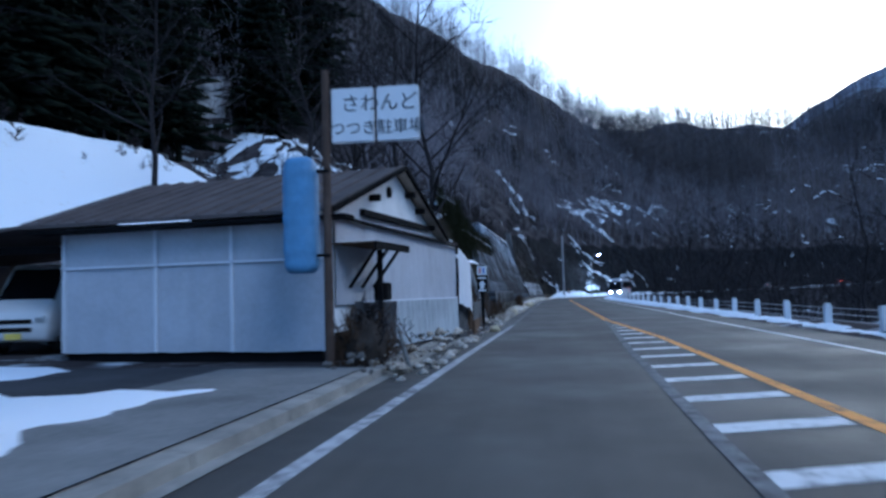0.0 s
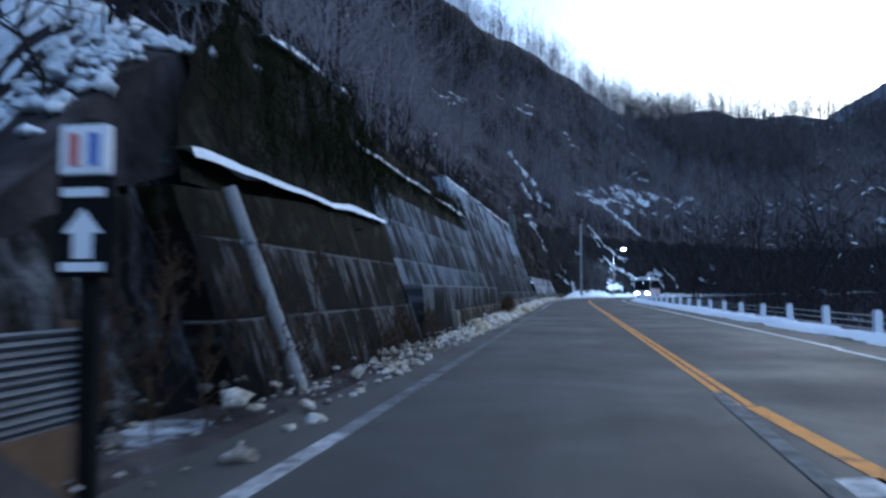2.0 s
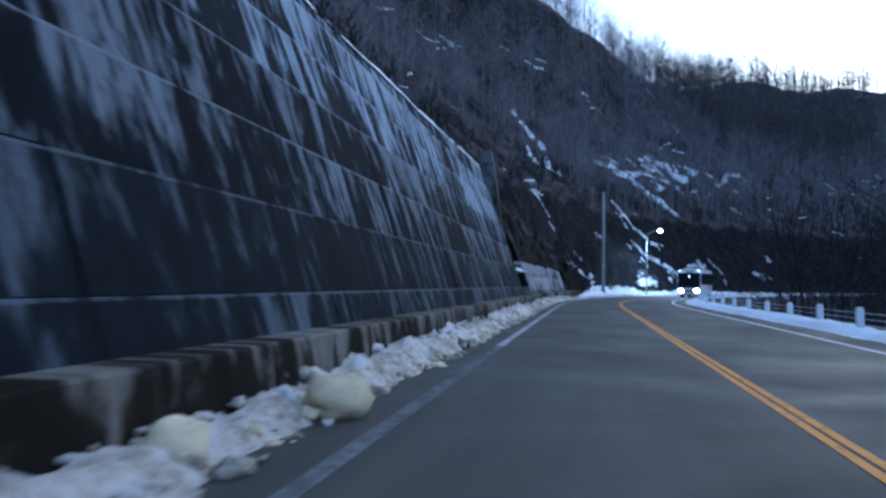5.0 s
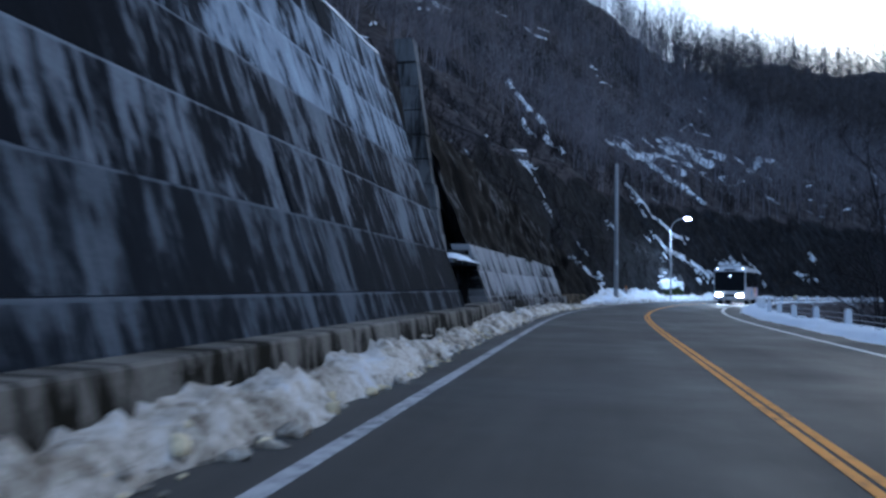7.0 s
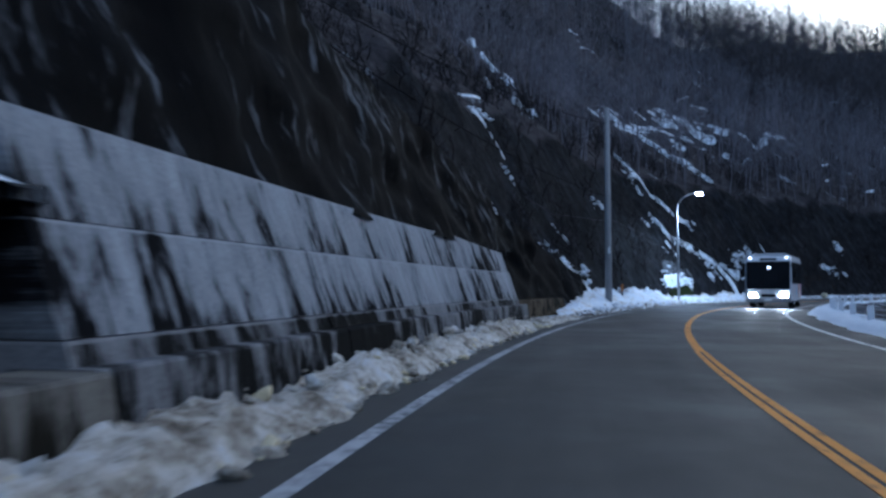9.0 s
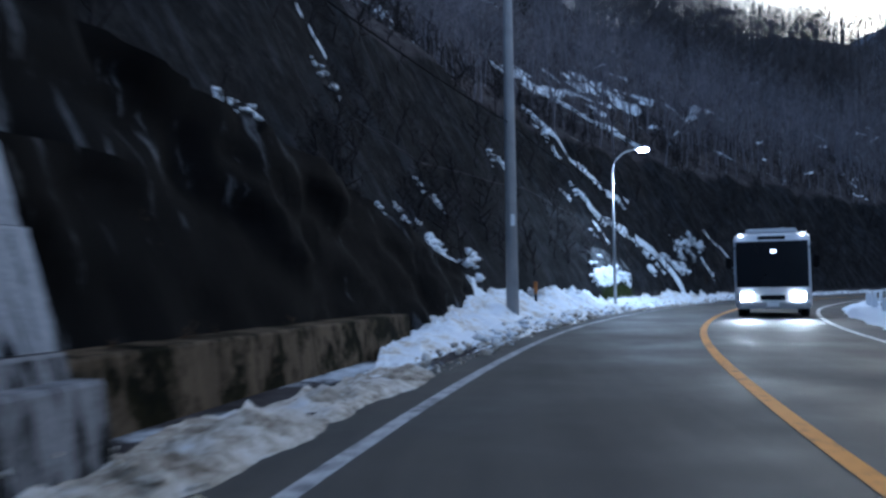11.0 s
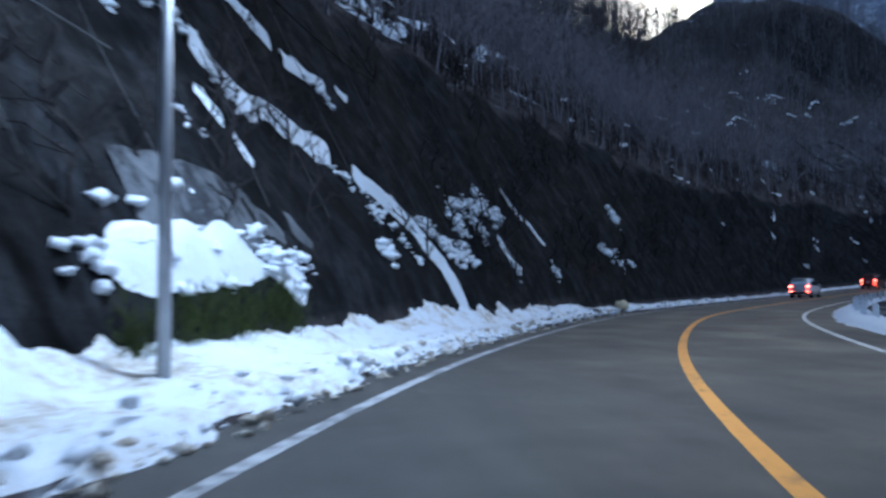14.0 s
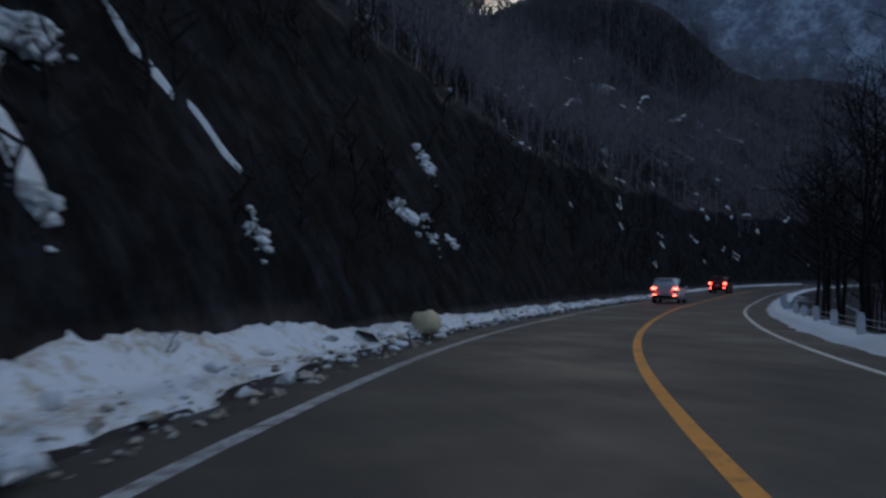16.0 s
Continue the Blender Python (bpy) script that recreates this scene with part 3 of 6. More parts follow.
o = sheet("centre_line", np.linspace(-58, 32, 46), [0, 1], lambda S, D: 0.006 + 0 * S, M_ORANGE, markings)
for v, (s, k) in zip(o.data.vertices, [(s, k) for s in np.linspace(-58, 32, 46) for k in (0, 1)]):
    v.co = at_road(s, float(np.interp(s, [5, 22, 32, 40], [-0.72, -0.62, -0.16, -0.085])) + 0.17 * k, 0.006)
for k in range(19):
    s = -2.9 + 1.75 * k
    left = float(np.interp(s, [0, 8, 18, 26, 33], [0.85, 0.72, 0.50, 0.2, 0.0]))
    right = float(np.interp(s, [5, 22, 33], [-0.5, -0.4, -0.02]))
    if left - right > 0.15:
        slant = (left - right) * 0.35
        raw("hatch_stripe", [at_road(s, left, 0.006), at_road(s + 0.42, left, 0.006), at_road(s + 0.42 + slant, right, 0.006), at_road(s + slant, right, 0.006)], [(3, 2, 1, 0)], M_WHITE, markings)
vv, ff = [], []
for k, s in enumerate(np.linspace(-30, 33, 40)):
    left = float(np.interp(s, [0, 8, 18, 26, 33], [0.85, 0.72, 0.50, 0.2, 0.02]))
    vv += [at_road(s, left + 0.14, 0.0095), at_road(s, left, 0.0095)]
    if k:
        ff.append((2 * k - 2, 2 * k - 1, 2 * k + 1, 2 * k))
raw("hatch_border", vv, ff, M_WORN, markings)


# ---- snow banks ----
def berm(name, s0, s1, d_in, d_out, height, material, label, seed, step=0.22, nd=12, lumps=0.5, slow=False):
    S, U = np.meshgrid(np.arange(s0, s1, step), np.linspace(0, 1, nd), indexing="ij")
    wob = (fractal(S * 0.8, 0 * S, seed, 3) - 0.44) * 0.7
    din = np.interp(S, *zip(*d_in)) + wob * 0.8 * np.sign(np.interp(S, *zip(*d_out)) - np.interp(S, *zip(*d_in)))
    D = din + (np.interp(S, *zip(*d_out)) - din) * U
    h = np.interp(S, *zip(*height))
    shape = np.clip(np.minimum(smooth(0, 0.35, U) * 1.0, 1.0), 0, 1) * (1 - 0.25 * smooth(0.6, 1, U))
    shape = shape * (0.75 + 0.25 * smooth(0.15, 0.6, U))
    if slow:
        shape = 0.24 * smooth(0, 0.09, U) + 0.76 * smooth(0, 0.45, U - np.interp(S, [130, 149, 154, 160], [0.10, 0.14, 0.36, 0.34]))
        lumps = lumps * (0.35 + 0.65 * (1 - smooth(0.1, 0.3, U)))
    Z = h * shape * (0.45 + 1.1 * fractal(S * 0.5, D * 0.9, seed + 3, 3)) + lumps * h * (fractal(S * 2.2, D * 2.2, seed + 7, 3) - 0.4) * shape + lumps * (0.22 + 0.4 * h) * (np.abs(fractal(S * 5.2, D * 5.2, seed + 13, 3) - 0.45) * 2.2 - 0.25) * shape - 0.03
    P = at_road(S, D, Z).reshape(-1, 3)
    n, m = S.shape
    idx = np.arange(n * m).reshape(n, m)
    F = np.stack([idx[:-1, :-1], idx[1:, :-1], idx[1:, 1:], idx[:-1, 1:]], axis=-1).reshape(-1, 4)
    return tagged(raw(name, P, F[:, ::-1], material, None, True), label, "snow bank", kind="stuff")


berm("snow_bank", 32, 127, [(32, 4.3), (42, 4.15), (52, 3.98), (121, 3.95)], [(32, 4.6), (42, 4.75), (60, 5.0), (121, 5.0)], [(32, 0.05), (36, 0.09), (42, 0.12), (50, 0.24), (70, 0.31), (116, 0.30), (127, 0.12)], M_DIRTY, "dirty ploughed snow along the foot of the wall", 11, 0.13, 16, 0.7)
berm("snow_bank", 125.5, 183, [(125.5, 4.2), (128, 4.2), (140, 4.05), (165, 4.2), (183, 4.5)], [(125.5, 4.9), (127, 5.0), (131, 6.2), (135, 7.5), (150, 8.4), (170, 7.2), (183, 5.6)], [(125.5, 0.12), (127, 0.12), (131, 0.30), (135, 0.8), (144, 1.15), (150, 1.3), (156, 1.1), (168, 0.9), (183, 0.35)], M_CRUST, "ploughed snow bank with a dirty crumbled edge", 31, 0.14, 40, 0.85, True)
berm("snow_bank", 182, 300, [(182, 4.5), (300, 4.5)], [(182, 5.6), (300, 5.6)], [(182, 0.35), (230, 0.25), (300, 0.25)], M_CRUST, "thin snow strip beside the road", 41, 0.5, 8)
berm("snow_bank", 18, 300, [(18, -4.75), (60, -4.5), (110, -4.3), (300, -4.6)], [(18, -5.5), (60, -5.8), (110, -5.9), (300, -5.8)], [(18, 0.10), (40, 0.18), (60, 0.24), (110, 0.26), (300, 0.22)], M_SNOW, "low snow strip along the guard posts", 51, 0.4, 9)


# ---- bare trees ----
def twig_tree(seed, height=9.0, limbs=14, twigs=5, sides=3, lean=0.06, low=0.25, stout=0.011, thin=0.010):
    """Points and triangles of a leafless tree."""
    rng = np.random.RandomState(seed)
    V, F = [], []

    def cone(a, b, r0, r1, n):
        a, b = np.asarray(a, float), np.asarray(b, float)
        t = (b - a) / max(1e-6, np.linalg.norm(b - a))
        h = np.array([1.0, 0, 0]) if abs(t[0]) < 0.8 else np.array([0, 1.0, 0])
        u = np.cross(t, h)
        u /= np.linalg.norm(u)
        w = np.cross(t, u)
        o = len(V)
        ang = [2 * math.pi * k / n for k in range(n)]
        for q in ang:
            V.append(a + r0 * (math.cos(q) * u + math.sin(q) * w))
        if r1 <= 0:
            V.append(b)
            for k in range(n):
                F.append((o + k, o + (k + 1) % n, o + n))
        else:
            for q in ang:
                V.append(b + r1 * (math.cos(q) * u + math.sin(q) * w))
            for k in range(n):
                F.append((o + k, o + (k + 1) % n, o + n + (k + 1) % n))
                F.append((o + k, o + n + (k + 1) % n, o + n + k))

    pts = [np.zeros(3) - np.array([0, 0, 0.5])]
    segs = 5
    for k in range(segs):
        pts.append(np.array([rng.normal(0, lean) * height * 0.25, rng.normal(0, lean) * height * 0.25, height * (k + 1) / segs]) + 0.5 * pts[-1] * np.array([1, 1, 0]))
    r = stout * height
    for k in range(segs):
        cone(pts[k], pts[k + 1], r * (1 - k / segs) + 0.012, r * (1 - (k + 1) / segs) + 0.01, 6 if sides > 3 else 4)
    for j in range(limbs):
        f = low + (0.97 - low) * (j + rng.rand()) / limbs
        q = f * segs
        k = min(segs - 1, int(q))
        a = pts[k] + (pts[k + 1] - pts[k]) * (q - k)
        yaw = rng.rand() * 2 * math.pi
        ln = height * (0.42 * (1 - f) + 0.13) * rng.uniform(0.7, 1.2)
        up = rng.uniform(0.5, 1.1)
        dirn = np.array([math.cos(yaw), math.sin(yaw), up])
        dirn /= np.linalg.norm(dirn)
        mid = a + dirn * ln * 0.5
        dir2 = dirn + np.array([rng.normal(0, 0.2), rng.normal(0, 0.2), 0.25])
        end = mid + dir2 / np.linalg.norm(dir2) * ln * 0.5
        rr = 0.35 * r * (1 - f) + 0.014
        cone(a, mid, rr, rr * 0.65, sides)
        cone(mid, end, rr * 0.65, 0, sides)
        for _ in range(twigs):
            g = rng.uniform(0.25, 1.0)
            p = a + (mid - a) * g * 2 if g < 0.5 else mid + (end - mid) * (g - 0.5) * 2
            td = dirn * 0.7 + rng.normal(0, 0.55, 3) + np.array([0, 0, 0.25])
            td /= np.linalg.norm(td)
            e = p + td * ln * rng.uniform(0.25, 0.5)
            cone(p, e, max(thin, rr * 0.35), 0, 3)
            for _ in range(2 if twigs > 4 else 1):
                t2 = td + rng.normal(0, 0.5, 3)
                p2 = p + (e - p) * rng.uniform(0.3, 0.8)
                cone(p2, p2 + t2 / np.linalg.norm(t2) * ln * rng.uniform(0.12, 0.28), 0.9 * thin, 0, 3)
    return np.array(V), np.array(F)


def conifer(seed, height=11.0, tiers=15, per=7):
    rng = np.random.RandomState(seed)
    V, F = [], []
    for k in range(6):
        V.append((0.15 * math.cos(k), 0.15 * math.sin(k), -0.5))
    V.append((0, 0, height))
    F += [(k, (k + 1) % 6, 6) for k in range(6)]
    for t in range(tiers):
        z = height * (0.12 + 0.86 * t / tiers)
        reach = (1 - t / tiers) ** 0.8 * height * 0.21 + 0.15
        for j in range(per):
            yaw = rng.rand() * 6.283
            ln = reach * rng.uniform(0.55, 1.1)
            droop = rng.uniform(-0.35, 0.1)
            c, s_ = math.cos(yaw), math.sin(yaw)
            for q in range(3):
                a0, a1 = q / 3, (q + 1.4) / 3
                wdt = 0.16 * reach * (1.15 - a0) + 0.05
                o = len(V)
                base = np.array([c * ln * a0, s_ * ln * a0, z + droop * ln * a0 + rng.uniform(-0.1, 0.1)])
                tip = np.array([c * ln * a1, s_ * ln * a1, z + droop * ln * a1 - 0.08])
                side = np.array([-s_, c, 0]) * wdt
                V += [tuple(base + side + np.array([0, 0, -0.1])), tuple(base - side + np.array([0, 0, -0.1])), tuple(tip), tuple(base + np.array([0, 0, 0.18]))]
                F += [(o, o + 2, o + 3), (o + 1, o + 3, o + 2), (o, o + 1, o + 2), (o, o + 3, o + 1)]
    return np.array(V), np.array(F)


def plant(name, kinds, spots, material, label, category, soft=False):
    """Many plants as one object: spots are x, y, z, turn, size."""
    VV, FF, off = [], [], 0
    for k, (x, y, z, turn, size) in enumerate(spots):
        V, F = kinds[k % len(kinds)]
        c, s_ = math.cos(turn), math.sin(turn)
        W = np.empty_like(V)
        W[:, 0] = (V[:, 0] * c - V[:, 1] * s_) * size + x
        W[:, 1] = (V[:, 0] * s_ + V[:, 1] * c) * size + y
        W[:, 2] = V[:, 2] * size + z
        VV.append(W)
        FF.append(F + off)
        off += len(V)
    VV, FF = np.concatenate(VV), np.concatenate(FF)
    me = bpy.data.meshes.new(name)
    me.vertices.add(len(VV))
    me.vertices.foreach_set("co", VV.astype(np.float32).ravel())
    me.loops.add(FF.size)
    me.loops.foreach_set("vertex_index", FF.astype(np.int32).ravel())
    me.polygons.add(len(FF))
    me.polygons.foreach_set("loop_start", np.arange(0, FF.size, 3, dtype=np.int32))
    me.polygons.foreach_set("loop_total", np.full(len(FF), 3, dtype=np.int32))
    if soft:
        me.polygons.foreach_set("use_smooth", np.ones(len(FF), dtype=bool))
    me.update(calc_edges=True)
    me.materials.append(material)
    return tagged(new(name, me), label, category, kind="stuff")


def spots_on(s, d, lo, hi, rng):
    z = land(s, d)
    P = at_road(s, d, z)
    return [(p[0], p[1], p[2], rng.rand() * 6.28, rng.uniform(lo, hi)) for p in P]


rng = np.random.RandomState(5)
FAR = [twig_tree(k, 9.0, 12, 4, 3, 0.1, 0.2, 0.006, 0.018) for k in range(6)]
THIN = [twig_tree(40 + k, 9.0, 14, 2, 3, 0.1, 0.15, 0.006, 0.022) for k in range(6)]
s_ = rng.uniform(24, 260, 1900)
d_ = 8 + 42 * rng.rand(1900)
keep = (d_ > bank_foot(s_) + np.where(s_ < 125, 1.5, 5.5)) & ((s_ > 58) | (d_ - bench(s_) > 27) | ((d_ < 13) & (s_ > 40))) & ~((s_ > 92) & (s_ < 150) & (d_ < 25))
plant("woodland", FAR, spots_on(s_[keep], d_[keep], 0.5, 1.1, rng), M_HAZEBARK, "dense leafless brown winter woodland on the hillside", "trees")
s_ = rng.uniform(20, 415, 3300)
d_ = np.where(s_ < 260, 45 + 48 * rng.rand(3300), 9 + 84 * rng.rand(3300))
plant("woodland", THIN, spots_on(s_, d_, 0.6, 1.15, rng), M_HAZEBARK, "leafless brown winter woodland up to the ridge", "trees")
RIDGE = [twig_tree(70 + k, 14.0, 16, 3, 3, 0.08, 0.3, 0.008, 0.019) for k in range(5)]
s_ = np.where(rng.rand(420) < 0.4, rng.uniform(150, 240, 420), rng.uniform(240, 350, 420))
d_ = bank_foot(s_) + 46 + 30 * rng.rand(420)
tall = spots_on(s_, d_, 0.6, 1.05, rng)
# Belt below the ridge, placed to fit the skyline in the late camera views.
s_ = rng.uniform(214, 268, 420)
d_ = bank_foot(s_) + 28 + 24 * rng.rand(420)
tall += spots_on(s_, d_, 0.75, 1.25, rng)
s_ = rng.uniform(266, 312, 90)
d_ = bank_foot(s_) + 50 + 26 * rng.rand(90)
tall += spots_on(s_, d_, 0.85, 1.3, rng)
plant("ridge_trees", RIDGE, tall, M_MIDBARK, "tall leafless trees on the ridge and the slope below it", "trees")
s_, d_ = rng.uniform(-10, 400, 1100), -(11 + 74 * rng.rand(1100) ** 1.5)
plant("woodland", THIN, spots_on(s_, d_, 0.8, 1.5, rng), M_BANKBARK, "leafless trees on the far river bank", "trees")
EVER = [conifer(k) for k in range(4)]
s_ = rng.uniform(-10, 62, 430)
d_ = 26.5 + bench(s_) + 34 * rng.rand(430) ** 1.5
spot = at_road(s_, d_)
bear = np.degrees(np.arctan2(spot[:, 0] + 0.3, spot[:, 1] - 2.9))
open_ = (bear > -22) | (bear < -27) | (np.hypot(spot[:, 0], spot[:, 1]) > 60)
s_, d_ = s_[open_], d_[open_]
plant("conifers", EVER, spots_on(s_, d_, 0.8, 1.5, rng), M_NEEDLE, "dark evergreen conifers above the snowy bank", "trees")


# ---- far mountain ----
vv, ff = [], []
for r in range(16):
    for k in range(110):
        deg = -5 + 80 * k / 109
        a = radians(deg)
        dist = 430 + r * 12
        ridge = dist * math.tan(radians(float(np.interp(deg, [-5, 8, 15, 22, 32, 45, 60, 75], [8, 9, 10.5, 14.2, 19.5, 25.5, 28, 26]))))
        ridge += 26 * (float(fractal(deg * 0.16, 1.7, 77, 5)) - 0.45)
        vv.append((math.sin(a) * dist, 100 + math.cos(a) * dist, -40 + (ridge + 40) * (r / 15) ** 0.9 + 16 * (float(fractal(deg * 0.5, r * 0.5, 78, 4)) - 0.4)))
        if r and k:
            o = (r - 1) * 110 + k - 1
            ff.append((o, o + 1, o + 111, o + 110))
# Distance haze is painted into the grey-blue forest stops; the palest is thin snow.
M_FAR, far_nt, far_b = nodes_of("hazed_forest", 0.95)
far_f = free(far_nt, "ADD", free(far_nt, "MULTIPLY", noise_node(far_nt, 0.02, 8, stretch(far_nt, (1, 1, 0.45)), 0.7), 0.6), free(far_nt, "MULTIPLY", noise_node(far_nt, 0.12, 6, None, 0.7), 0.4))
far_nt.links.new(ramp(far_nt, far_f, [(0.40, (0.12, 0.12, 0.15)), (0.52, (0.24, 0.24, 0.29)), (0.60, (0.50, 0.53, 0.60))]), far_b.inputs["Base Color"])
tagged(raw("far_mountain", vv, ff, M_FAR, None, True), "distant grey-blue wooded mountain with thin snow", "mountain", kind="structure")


def to_road(x, y):
    """Metres along the road and to the left of its middle line."""
    k = int(np.argmin((MX - x) ** 2 + (MY - y) ** 2))
    s = MS[k] + (x - MX[k]) * MDX[k] + (y - MY[k]) * MDY[k]
    p, tx, ty = at_road(s, 0), np.interp(s, MS, MDX), np.interp(s, MS, MDY)
    return float(s), float(-(x - p[0]) * ty + (y - p[1]) * tx)


# ---- the house wrapped in plastic sheets ----
def folded(bm, x0, x1, z0, z1, y, amp=0.03, nx=40, nz=14, seed=0, sag=0.0):
    """A hanging sheet with folds, in the x-z plane."""
    grid = []
    for i in range(nx + 1):
        row = []
        for j in range(nz + 1):
            u, v = i / nx, j / nz
            f = float(fractal(u * nx * 0.22, v * 1.6 + u * 3, seed, 3)) - 0.44
            lo = z0 + sag * (float(fractal(u * 5, 0.3, seed + 5, 2)) - 0.4)
            row.append(bm.verts.new((x0 + (x1 - x0) * u, y - amp * (0.5 + 2.2 * f), lo + (z1 - lo) * v)))
        grid.append(row)
    for i in range(nx):
        for j in range(nz):
            bm.faces.new((grid[i][j], grid[i + 1][j], grid[i + 1][j + 1], grid[i][j + 1]))
    return bm


M_SOFFIT = plain("bare_soffit_timber", (0.46, 0.40, 0.33), 0.8, 0, 0.25, 3.0)
M_PITCH = plain("tarred_timber", (0.007, 0.007, 0.008), 0.95)
# Shade on the lower wall is painted in as this dark sheet colour.
M_DARKSHEET = plain("shade_dark_sheeting", (0.07, 0.072, 0.078), 0.8, 0, 0.5, 0.9, 0.3)
M_GREYSHEET = plain("dirty_plastic_sheet", (0.40, 0.44, 0.48), 0.6, 0, 0.22, 0.8, 0.2)


def make_house():
    h = thing("house", (-3.9, 15.2, 0.1), "low house wrapped in white plastic sheets, brown metal roof", "house", turn=82.5)
    # Shade below the sheets is put into the near-black foundation colour.
    part("foundation", box(bmesh.new(), 0.04, 0.04, -0.1, 8.26, 5.36, 0.5), M_DARK, h, "foundation coloured near-black as shade")
    part("wall", box(bmesh.new(), 0.02, 0.02, 0.5, 8.28, 5.38, 2.5), M_PLASTER, h)
    bm = bmesh.new()
    prism(bm, [(-0.1, 2.42), (6.7, 2.42), (3.45, 3.62)], 0.03, 0.16)
    part("gable", bm, M_PLASTER, h, "white plaster gable")
    for a, b, sgn in (((3.45, 3.75), (-0.55, 2.52), -1), ((3.45, 3.75), (6.86, 2.47), 1)):
        bm = bmesh.new()
        prism(bm, [a, b, (b[0], b[1] - 0.06), (a[0], a[1] - 0.06)], -0.20, 5.9)
        roof = part("roof", bm, M_ROOF, h, "weathered brown metal roof")
        bm = bmesh.new()
        prism(bm, [(a[0], a[1] - 0.065), (b[0], b[1] - 0.065), (b[0], b[1] - 0.085), (a[0], a[1] - 0.085)], -0.185, 0.02)
        part("soffit", bm, M_SOFFIT, h, "pale bare timber soffit boards")
        n = 16
        for k in range(n):
            y = -0.18 + k * 0.405
            bm = bmesh.new()
            prism(bm, [(a[0], a[1] + 0.035), (b[0], b[1] + 0.035), (b[0], b[1] + 0.002), (a[0], a[1] + 0.002)], y, y + 0.045)
            part("roof_seam", bm, M_ROOF, roof)
        bm = bmesh.new()
        prism(bm, [(a[0], a[1] + 0.01), (b[0], b[1] + 0.01), (b[0], b[1] - 0.085), (a[0], a[1] - 0.09)], -0.25, -0.19)
        part("barge_board", bm, M_PITCH, h, "black timber barge board")
    for x in (1.9, 4.2, 4.96, 5.8):
        zz = 3.75 - 0.375 * abs(x - 3.45) - 0.22
        part("purlin", box(bmesh.new(), x - 0.05, -0.18, zz - 0.07, x + 0.06, 0.05, zz + 0.05), M_DARK, h)
    part("beam", box(bmesh.new(), 1.3, -0.07, 2.55, 5.8, 0.02, 2.68, 0.01), M_DARK, h, "black timber tie beam")
    part("eave_board", box(bmesh.new(), -0.3, -0.12, 2.39, 8.4, -0.04, 2.42, 0.01), M_ROOF, h)
    part("gutter", tube(bmesh.new(), (-0.3, -0.12, 2.42), (8.5, -0.12, 2.32), 0.03), M_DARK, h)
    part("vent", tube(bmesh.new(), (3.0, -0.02, 3.17), (3.0, 0.06, 3.17), 0.11, n=14), M_DARK, h, "round dark gable vent")
    part("plastic_sheet", folded(bmesh.new(), -0.02, 8.32, 0.95, 2.39, -0.03, 0.016, 160, 26, 3), M_SHEET, h, "creased translucent white plastic sheet", True)
    part("plastic_sheet", folded(bmesh.new(), 0.6, 2.9, 0.12, 1.0, -0.075, 0.08, 60, 14, 6, 0.1), M_DARKSHEET, h, "lower sheeting painted dark as the wall's shade", True)
    part("plastic_sheet", folded(bmesh.new(), 2.7, 8.3, 0.06, 1.0, -0.055, 0.03, 160, 14, 5, 0.05), M_GREYSHEET, h, "lower dirty grey-white plastic sheet", True)
    for j, (y0, y1) in enumerate(((0.0, 1.9), (1.85, 3.4), (3.35, 5.4))):
        bm = folded(bmesh.new(), y0, y1, 0.2, 2.44, 0.0, 0.028, 30, 20, 9 + j, 0.05)
        for v in bm.verts:
            v.co = Vector((-0.03 + v.co.y, v.co.x, v.co.z))
        part("plastic_sheet", bm, M_SHEET, h, "white plastic sheet over the end wall", True)
    for y in (0.06, 1.88, 3.4, 5.36):
        part("batten", box(bmesh.new(), -0.10, y - 0.03, 0.2, -0.06, y + 0.03, 2.44), M_SHEET2, h)
    part("batten", box(bmesh.new(), -0.10, 0.0, 1.72, -0.075, 5.4, 1.76), M_SHEET2, h)
    for x0, x1, z0 in ((1.3, 2.2, 0.96),):
        part("sheet_overlap", folded(bmesh.new(), x0, x1, z0, 2.38, -0.045, 0.02, 34, 22, int(x0 * 10)), M_SHEET, h, "overlapping creased plastic strip", True)
    part("batten", box(bmesh.new(), 0.6, -0.30, 0.98, 7.4, -0.27, 1.01), M_SHEET2, h, "thin pale rail")
    part("side_eave", box(bmesh.new(), -0.5, -0.4, 2.36, -0.05, 5.8, 2.42, 0.01), M_DARK, h)
    aw = part("awning", box(bmesh.new(), -0.1, -0.75, 1.95, 1.75, 0.0, 1.98, 0.01), M_WOOD, h, "small weathered timber awning")
    part("awning_fascia", box(bmesh.new(), -0.1, -0.78, 1.86, 1.75, -0.74, 1.985), M_DARK, aw)
    for x in (0.2, 0.8, 1.4):
        part("bracket", tube(bmesh.new(), (x, -0.68, 1.9), (x + 0.35, -0.06, 1.25), 0.03, n=6), M_DARK, aw)
    part("post", box(bmesh.new(), 0.95, -0.5, -0.1, 1.03, -0.42, 1.9), M_DARK, aw)
    part("meter_box", box(bmesh.new(), 1.08, -0.55, 1.0, 1.36, -0.3, 1.32, 0.02), M_DARK, h, "black box under the awning")
    h.scale.x = 0.93
    return h


make_house()

# loose white sheet beyond the house
sh = thing("tarpaulin_screen", (-2.78, 22.86, 0), "bright white plastic tarpaulin stretched to a wooden post", "tarpaulin", turn=86)
bm = bmesh.new()
n, m = 26, 16
grid = []
